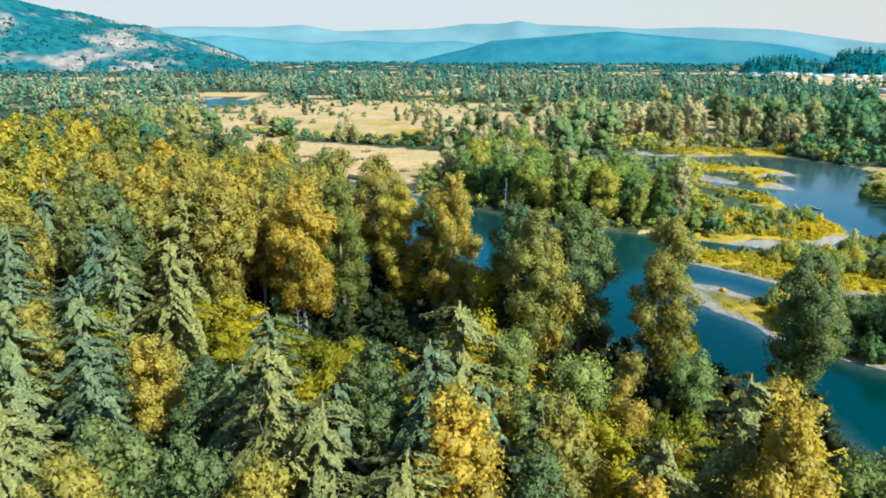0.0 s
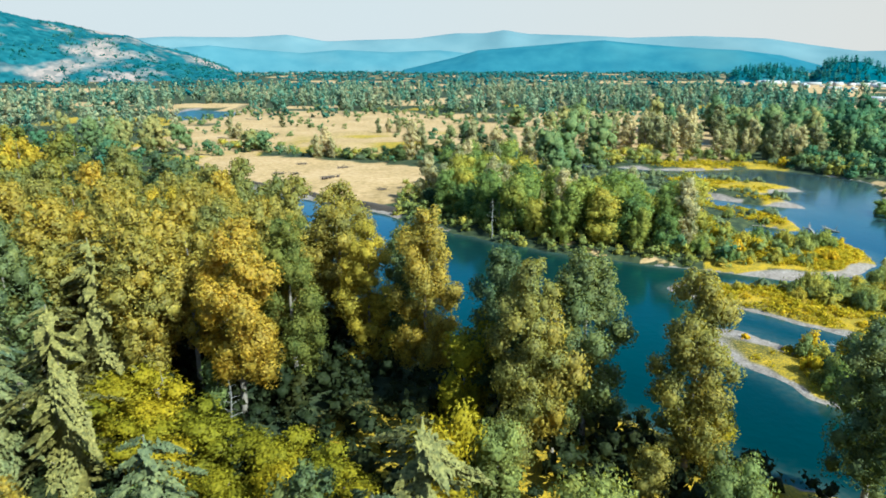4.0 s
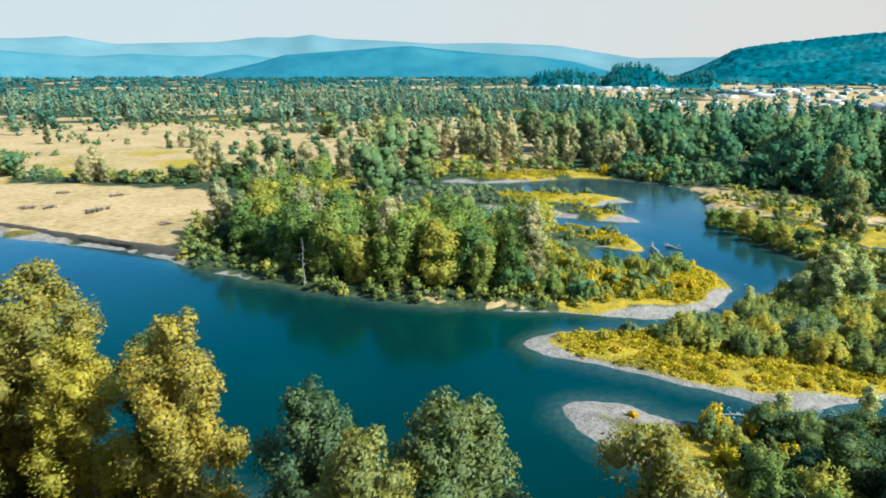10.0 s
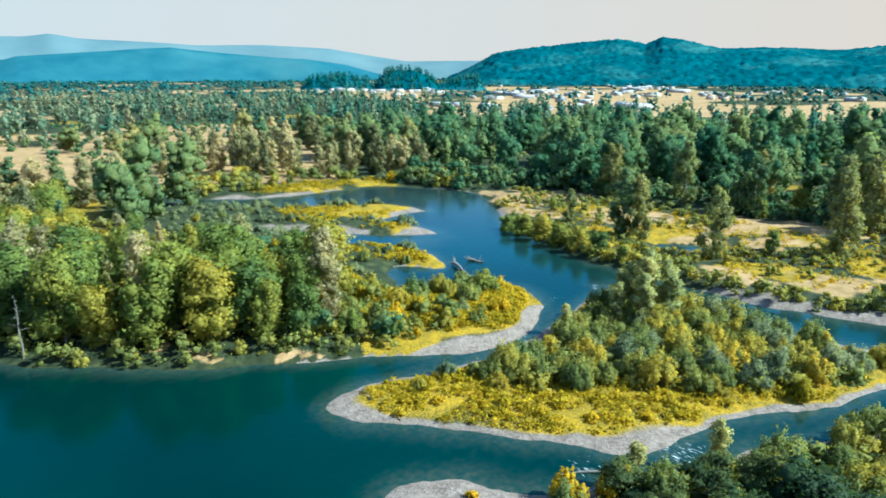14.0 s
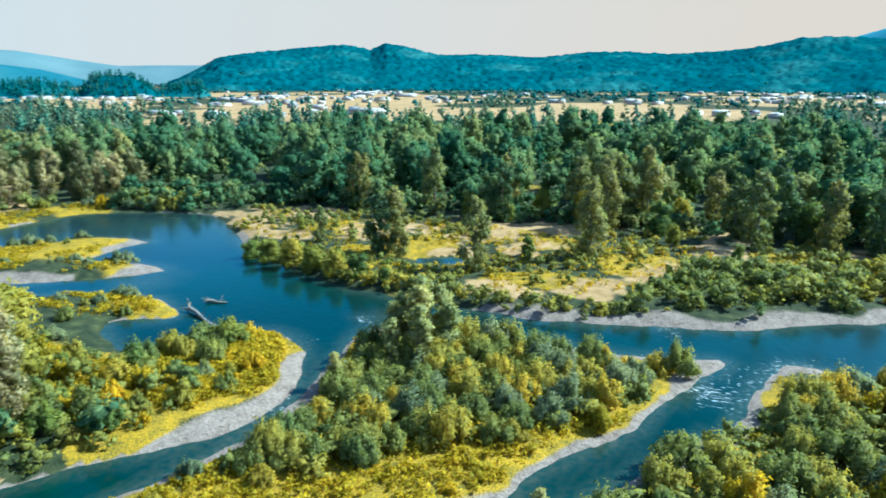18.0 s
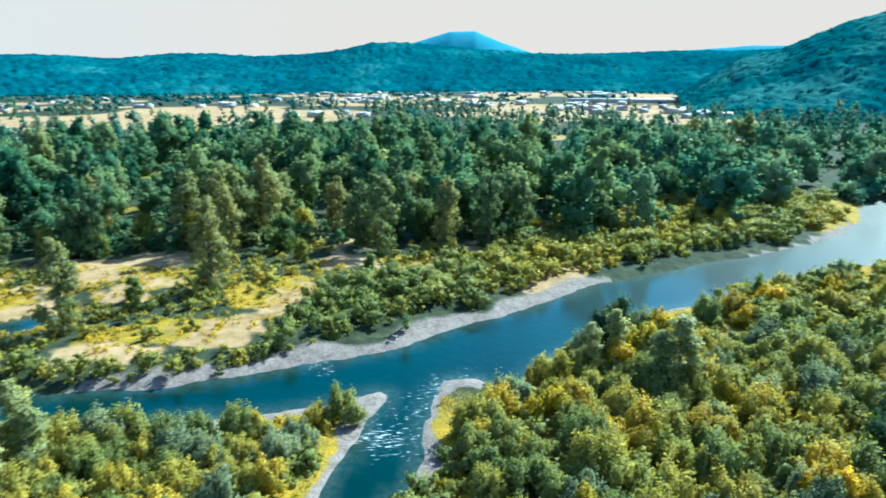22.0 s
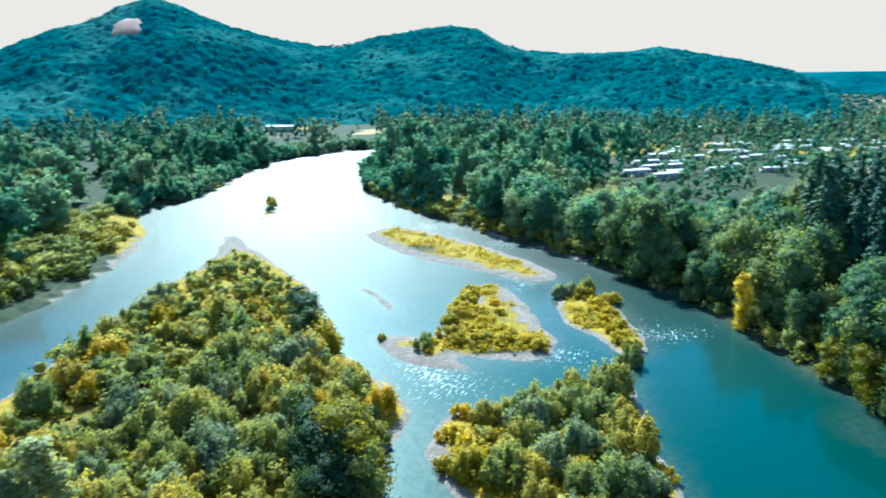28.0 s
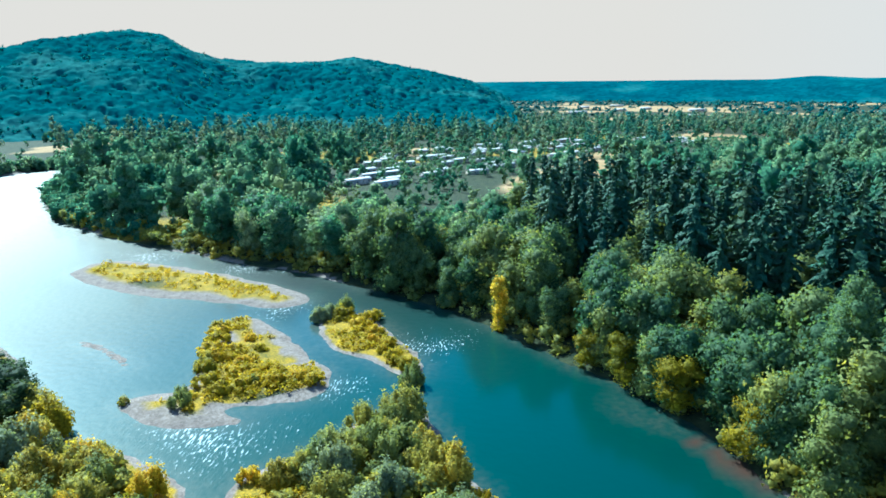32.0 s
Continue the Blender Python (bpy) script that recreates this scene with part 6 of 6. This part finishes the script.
wood("grass", "tufts of tall golden-yellow grass", xs, ys, lie(xs, ys) - 0.05, rng, tuft, 5, M_YELLOW_J, 0.7, 1.5, "grass")

# growth under the near forest, its leaf colour darkened to paint the shade
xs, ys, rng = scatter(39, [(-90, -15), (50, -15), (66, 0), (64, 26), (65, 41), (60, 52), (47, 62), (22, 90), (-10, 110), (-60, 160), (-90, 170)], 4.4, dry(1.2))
wood("forest_floor_shrubs", "shrubs under the riverside forest, coloured near black for shade", xs, ys, lie(xs, ys) - 0.3, rng, stuff_round(60, 0.6, 5.6, 3.0, 5), 5, M_SHADY, 0.5, 1.7, "shrubs")
xs, ys, rng = scatter(40, [(68, 2), (74, -25), (83, -46), (88, -56), (96, -71), (114, -86), (132, -106), (161, -128), (196, -147), (243, -165), (301, -192), (345, -219), (345, -240), (240, -186), (150, -148), (100, -108), (66, -70), (54, -34), (56, 2)], 4.0, dry(0.3))
wood("south_bank_shrubs", "dense green and yellow shrubs along the south bank", xs, ys, lie(xs, ys) - 0.3, rng, stuff_round(110, 0.6, 6.5, 3.4, 8), 5, M_WILLOW_J, 0.4, 1.2, "shrubs")
xs, ys, rng = scatter(42, [(-12, 231), (13, 203), (43, 176), (68, 165), (84, 160), (108, 160), (112, 182), (104, 204), (106, 240), (90, 272), (60, 296), (15, 312), (-8, 300)], 4.3, dry(0.4))
wood("point_shrubs", "green shrubs at the foot of the wooded point", xs, ys, lie(xs, ys) - 0.3, rng, stuff_round(80, 0.62, 5.2, 3.2, 6), 5, M_WILLOW_J, 0.4, 1.2, "shrubs")

for name, seed, poly, step in (("willow_fill", 43, [(94, 140), (104, 124), (122, 111), (150, 97), (167, 93), (167, 118), (161, 154), (140, 152), (115, 142)], 4.4), ("willow_cover", 44, [(82, 94), (100, 92), (130, 84), (168, 75), (182, 60), (206, 42), (206, -37), (170, -23), (152, 10), (120, 38), (84, 70), (74, 80)], 4.8), ("willow_growth", 45, [(152, -20), (152, -36), (139, -60), (124, -32), (113, -12), (111, 12), (134, -4)], 4.8)):
    xs, ys, rng = scatter(seed, poly, step, dry(2.0))
    wood(name, "low olive-green willow growth between taller bushes", xs, ys, lie(xs, ys) - 0.3, rng, stuff_round(120, 0.62, 3.4, 2.9), 5, M_WILLOW_J, 0.6, 1.2, "thicket")

plant(red_bush, [(234, 259, 4.4)], 3.6, 63)
xs, ys, rng = scatter(46, [(177, 176), (180, 150), (184, 132), (192, 112), (198, 116), (192, 140), (188, 176), (190, 215), (196, 245), (188, 240), (181, 205)], 3.6, dry(0.8))
wood("bank_edge_shrubs", "dark green shrubs overhanging the east bank", xs, ys, lie(xs, ys) - 0.2, rng, stuff_round(100, 0.55, 4.6, 2.8, 7), 5, M_WILLOW_J, 0.45, 1.1, "shrubs")

# more cover along the dark east bank
plant(mid_round, [(184, 236, 7), (183, 226, 8), (183, 215, 9), (182, 206, 9), (182, 197, 10), (182, 188, 9), (183, 179, 6), (190, 202, 7), (190, 216, 7), (190, 184, 6)], 17, 62, 1.3)

# ---- the cut bank and brush piles of the dry field ----
# Dark brown earth, with the shade on the bank's face added to its colour.
M_EARTH = plain("shaded_cut_earth", (0.022, 0.016, 0.01), (0.075, 0.05, 0.03), 1.2, 0.95, 0.6, 0.15)
M_BRUSH = plain("dry_brush", (0.05, 0.035, 0.025), (0.13, 0.09, 0.06), 3.0, 0.95, 0.5, 0.05)
foot = np.array([(-160, 356), (-111, 322), (-83, 301), (-57, 277), (-34, 257), (-22, 246), (-10, 234)], float)
along = np.concatenate([[0], np.cumsum(np.hypot(*np.diff(foot, axis=0).T))])
t_ = np.arange(0, along[-1], 1.2)
bx, by = np.interp(t_, along, foot[:, 0]), np.interp(t_, along, foot[:, 1])
nx, ny = unit(np.stack([-np.gradient(by), np.gradient(bx)], -1)).T
side = np.sign(nx * 0.6 + ny)
rows = []
for k, (inset, up) in enumerate(((2.4, 0.0), (3.0, 0.5), (3.4, 1.4), (3.9, 2.2), (5.0, 2.4), (7.0, 1.0))):
    d = inset + 1.6 * (vnoise(t_, 0 * t_ + 7 * k, 5, 91) - 0.5) + 0.8 * (vnoise(t_, 0 * t_ + 3 * k, 1.7, 92) - 0.5)
    rows.append(np.stack([bx + nx * side * d, by + ny * side * d, up + 0.5 * (vnoise(t_, 0 * t_ + k, 3, 93) - 0.5)], -1))
tagged(new("cut_bank", mesh_of("cut_bank", np.stack(rows, 1).reshape(-1, 3), grid_faces(len(t_), len(rows)), M_EARTH, smooth=True)), "crumbling brown earth bank at the edge of the dry field, darkened for shade", "bank", kind="structure")


def brush_pile(seed, x, y, length, height):
    """A heap of cut branches on the field."""
    rng = np.random.default_rng(seed)
    root = tagged(new("brush_pile"), "low heap of dry brown branches on the field", "brush pile", "brush piles")
    part("heap", mesh_of("brush_heap", *masses(rng, [(length * q, 0.5 * rng.normal(), height * 0.3, height * 0.6, 1.0) for q in np.linspace(-0.4, 0.4, 5)], 1.0, 1)[:2], M_BRUSH), root)
    for _ in range(20):
        p = np.array([length * (rng.random() - 0.5), 1.2 * rng.normal(), height * (0.3 + 0.5 * rng.random())])
        d = np.array([rng.normal(), rng.normal(), 0.45 * rng.normal()]) * 1.3
        part("branch", mesh_of("brush_branch", *tube([p - d, p, p + d], [0.09, 0.07, 0.03], 4), M_BRUSH, smooth=True), root)
    root.matrix_basis = pose(x, y, float(lie(np.array([float(x)]), np.array([float(y)]))[0]) + 0.1, 0, 0, 30 + 20 * rng.normal())


for n, (x, y, l, h) in enumerate(((-48, 315, 11, 1.6), (-77, 330, 6, 0.8), (-69, 330, 7, 0.9), (-46, 350, 7, 0.9), (-71, 365, 5, 0.8), (-20, 285, 4, 0.6))):
    brush_pile(600 + n, x, y, l, h)

# ---- driftwood and snags ----
def drift_log(label, seed, length, girth, roots, lie_at, turn, dip=4):
    """A fallen trunk with its root plate and a few broken limbs."""
    rng = np.random.default_rng(seed)
    root = tagged(new("driftwood_log"), label, "log", "driftwood")
    line = [(length * k / 5 - length / 2, 0.25 * np.sin(k * 1.7), 0.1 * np.cos(k)) for k in range(6)]
    part("trunk", mesh_of("log_trunk", *tube(line, [girth * (1 - 0.13 * k) for k in range(6)], 8), M_DEAD, smooth=True), root)
    foot = np.array(line[0])
    arms = []
    for k in range(roots):
        a = 6.283 * k / roots + rng.random()
        d = np.array([-0.5 - 0.5 * rng.random(), np.cos(a), np.sin(a)]) * girth * (2.2 + 1.8 * rng.random())
        arms.append(tube([foot, foot + 0.5 * d + (0, 0, 0.1), foot + d], [girth * 0.4, girth * 0.24, girth * 0.06], 5))
    if arms:
        part("roots", mesh_of("log_roots", *joined(arms), M_BARK, smooth=True), root)
    for k in range(3):
        p = np.array(line[2 + k])
        d = np.array([0.5, rng.normal(), 0.6 + rng.random()]) * girth * 3
        part("broken_limb", mesh_of("log_limb", *tube([p, p + d * 0.6, p + d], [girth * 0.3, girth * 0.2, girth * 0.08], 5), M_DEAD, smooth=True), root)
    root.matrix_basis = pose(*lie_at, 0, dip, turn)
    return root


drift_log("bleached tree trunk with roots lying in the river", 501, 16, 0.55, 8, (137.5, 199, 0.35), 258)
drift_log("dark stump with roots stranded in the river", 502, 5, 0.5, 7, (148, 207, 0.3), 300)
drift_log("bleached driftwood log on a gravel bar", 503, 7, 0.3, 5, (93.5, 98.4, 0.9), 10, 2)
drift_log("bleached driftwood log on a gravel bar", 504, 6, 0.25, 0, (85, 100, 0.8), 50, 1)
drift_log("bleached driftwood log on a gravel bar", 505, 5, 0.22, 4, (75, 144, 0.7), 80, 1)
drift_log("bleached driftwood log on a gravel bar", 506, 6, 0.28, 5, (158, 157, 0.5), 130, 2)
drift_log("bleached driftwood log in the shallows", 507, 7, 0.25, 4, (90, 104, 0.2), 150, 2)


def snag(seed, x, y, height):
    rng = np.random.default_rng(seed)
    root = tagged(new("dead_tree"), "bare grey dead tree among the firs", "tree", "dead trees")
    line = [(0.15 * np.sin(k * 2.1), 0.15 * np.cos(k * 1.3), height * k / 5) for k in range(6)]
    part("trunk", mesh_of("snag_trunk", *tube(line, [0.22 * (1 - 0.17 * k) for k in range(6)], 6), M_DEAD, smooth=True), root)
    for k in range(9):
        z = height * (0.45 + 0.055 * k)
        a = k * 2.4 + rng.random()
        d = np.array([np.cos(a), np.sin(a), 0.35 * rng.normal()]) * (2.2 - 0.16 * k)
        part("branch", mesh_of("snag_branch", *tube([(0, 0, z), d * 0.5 + (0, 0, z + 0.15), d + (0, 0, z)], [0.06, 0.04, 0.012], 4), M_DEAD, smooth=True), root)
    root.matrix_basis = pose(x, y, float(lie(np.array([x]), np.array([y]))[0]) - 0.2)


for n, (x, y, h) in enumerate(((-32.0, 71.0, 14.0), (-28.0, 64.0, 11.0), (-39.0, 66.0, 12.0), (27.0, 205.0, 16.0), (24.0, 199.0, 14.0))):
    snag(520 + n, x, y, h)

# ---- houses, trailers and sheds ----
M_WHITE = plain("white_metal_siding", (0.33, 0.3, 0.27), (0.42, 0.39, 0.35), 0.8, 0.6, 0.05)
M_PALE = plain("pale_roofing", (0.34, 0.33, 0.31), (0.46, 0.44, 0.41), 0.6, 0.7, 0.05)
M_BEIGE = plain("beige_siding", (0.42, 0.36, 0.28), (0.52, 0.46, 0.37), 0.8, 0.7, 0.05)
M_SLATE = plain("grey_shingles", (0.14, 0.15, 0.16), (0.24, 0.24, 0.25), 0.9, 0.8, 0.1)
M_PANE, _t, _p = nodes_of("window_glass")
_p.inputs["Base Color"].default_value, _p.inputs["Roughness"].default_value = (0.03, 0.05, 0.06, 1), 0.08


def block(lo, hi):
    (a, b, c), (d, e, f) = lo, hi
    v = np.array([(x, y, z) for x in (a, d) for y in (b, e) for z in (c, f)], float)
    return v, np.array([[0, 1, 3, 2], [4, 6, 7, 5], [0, 4, 5, 1], [2, 3, 7, 6], [0, 2, 6, 4], [1, 5, 7, 3]])


def gable(w, d, z, rise, over=0.4, thick=0.2):
    pieces = []
    for s in (-1, 1):
        a = np.array([(-w / 2 - over, s * (d / 2 + over), z - over * rise / (d / 2)), (w / 2 + over, s * (d / 2 + over), z - over * rise / (d / 2)), (w / 2 + over, 0, z + rise), (-w / 2 - over, 0, z + rise)])
        v = np.concatenate([a, a + (0, 0, thick)])
        pieces.append((v, np.array([[0, 1, 2, 3], [4, 7, 6, 5], [0, 4, 5, 1], [1, 5, 6, 2], [2, 6, 7, 3], [3, 7, 4, 0]])))
    return joined(pieces)


def building(name, label, category, group, w, d, h, rise, wall_mat, roof_mat, windows=3, panes=True):
    root = tagged(new(name), label, category, group)
    part("wall", mesh_of(name + "_wall", *block((-w / 2, -d / 2, -0.5), (w / 2, d / 2, h)), wall_mat), root)
    part("roof", mesh_of(name + "_roof", *gable(w, d, h, rise), roof_mat), root)
    for s in (-1, 1):
        for k in range(windows):
            x = (k + 0.5) / windows * w - w / 2
            win = part("window", mesh_of(name + "_window", *block((x - 0.6, s * (d / 2 + 0.02) - 0.04, h * 0.42), (x + 0.6, s * (d / 2 + 0.02) + 0.04, h * 0.8)), wall_mat), root)
            if panes:
                part("pane", mesh_of(name + "_pane", *block((x - 0.5, s * (d / 2 + 0.06) - 0.03, h * 0.46), (x + 0.5, s * (d / 2 + 0.06) + 0.03, h * 0.76)), M_PANE), win)
    part("door", mesh_of(name + "_door", *block((w * 0.22 - 0.45, d / 2 - 0.03, -0.2), (w * 0.22 + 0.45, d / 2 + 0.05, min(2.05, h * 0.85))), M_SLATE), root)
    return root


trailers = Stock([lambda: building("mobile_home", "long white mobile home with a pale metal roof", "mobile home", "trailer park", 18, 5.5, 2.9, 0.7, M_WHITE, M_PALE, 4), lambda: building("mobile_home", "long beige mobile home with a pale metal roof", "mobile home", "trailer park", 16, 6.5, 2.9, 0.9, M_BEIGE, M_PALE, 3)])
houses = Stock([lambda: building("house", "small white house with a grey shingle roof", "house", "houses of the town", 13, 9, 4.2, 2.4, M_WHITE, M_SLATE, 1, False), lambda: building("house", "beige house with a pale roof", "house", "houses of the town", 15, 10, 4.4, 2.2, M_BEIGE, M_PALE, 1, False)])
sheds = Stock([lambda: building("warehouse", "long white warehouse with a low pale roof", "warehouse", "sheds of the town", 44, 20, 5.5, 1.6, M_WHITE, M_PALE, 2, False), lambda: building("warehouse", "beige metal shed with a pale roof", "warehouse", "sheds of the town", 30, 16, 5, 1.8, M_BEIGE, M_PALE, 2, False)])

xs, ys, rng = scatter(71, PARK, 27, lambda x, y: vnoise(x, y, 26, 61) > 0.3)
for x, y, z in zip(xs, ys, lie(xs, ys)):
    trailers.put(int(rng.integers(2)), x, y, z, 62 + 90 * (rng.random() < 0.12) + 6 * rng.normal(), 0.9 + 0.25 * rng.random())
rng = np.random.default_rng(72)
n = 2600
r, h = 950 + 1350 * rng.random(n), 20 + 94 * rng.random(n)
xs, ys = HUB[0] + np.sin(np.radians(h)) * r, HUB[1] + np.cos(np.radians(h)) * r
k = town(xs, ys) & (vnoise(xs, ys, 150, 74) > 0.45)
xs, ys, h = xs[k][:260], ys[k][:260], h[k][:260]
for n, (x, y, z) in enumerate(zip(xs, ys, lie(xs, ys))):
    (sheds if n % 4 == 0 else houses).put(int(rng.integers(2)), x, y, z, rng.random() * 180, 0.8 + 0.5 * rng.random())
tagged(building("warehouse", "very long low white warehouse beside the road", "warehouse", "sheds of the town", 190, 26, 6, 1.2, M_WHITE, M_PALE, 8, False), "very long low white warehouse beside the road").matrix_basis = pose(1386, -219, float(lie(np.array([1386.0]), np.array([-219.0]))[0]) + 4, 0, 0, 77)
for x, y, a in ((940, -735, 20), (880, -770, 25), (-60, -1900, 0), (-150, -2100, 10), (20, -2300, 0), (-100, -2500, 0), (60, -1700, 5), (-260, -1900, 4), (700, -500, 40), (300, -760, 60), (-180, -1500, 15), (120, -1250, 30)):
    sheds.put(int(rng.integers(2)), x, y, float(lie(np.array([float(x)]), np.array([float(y)]))[0]), a, 1.0)
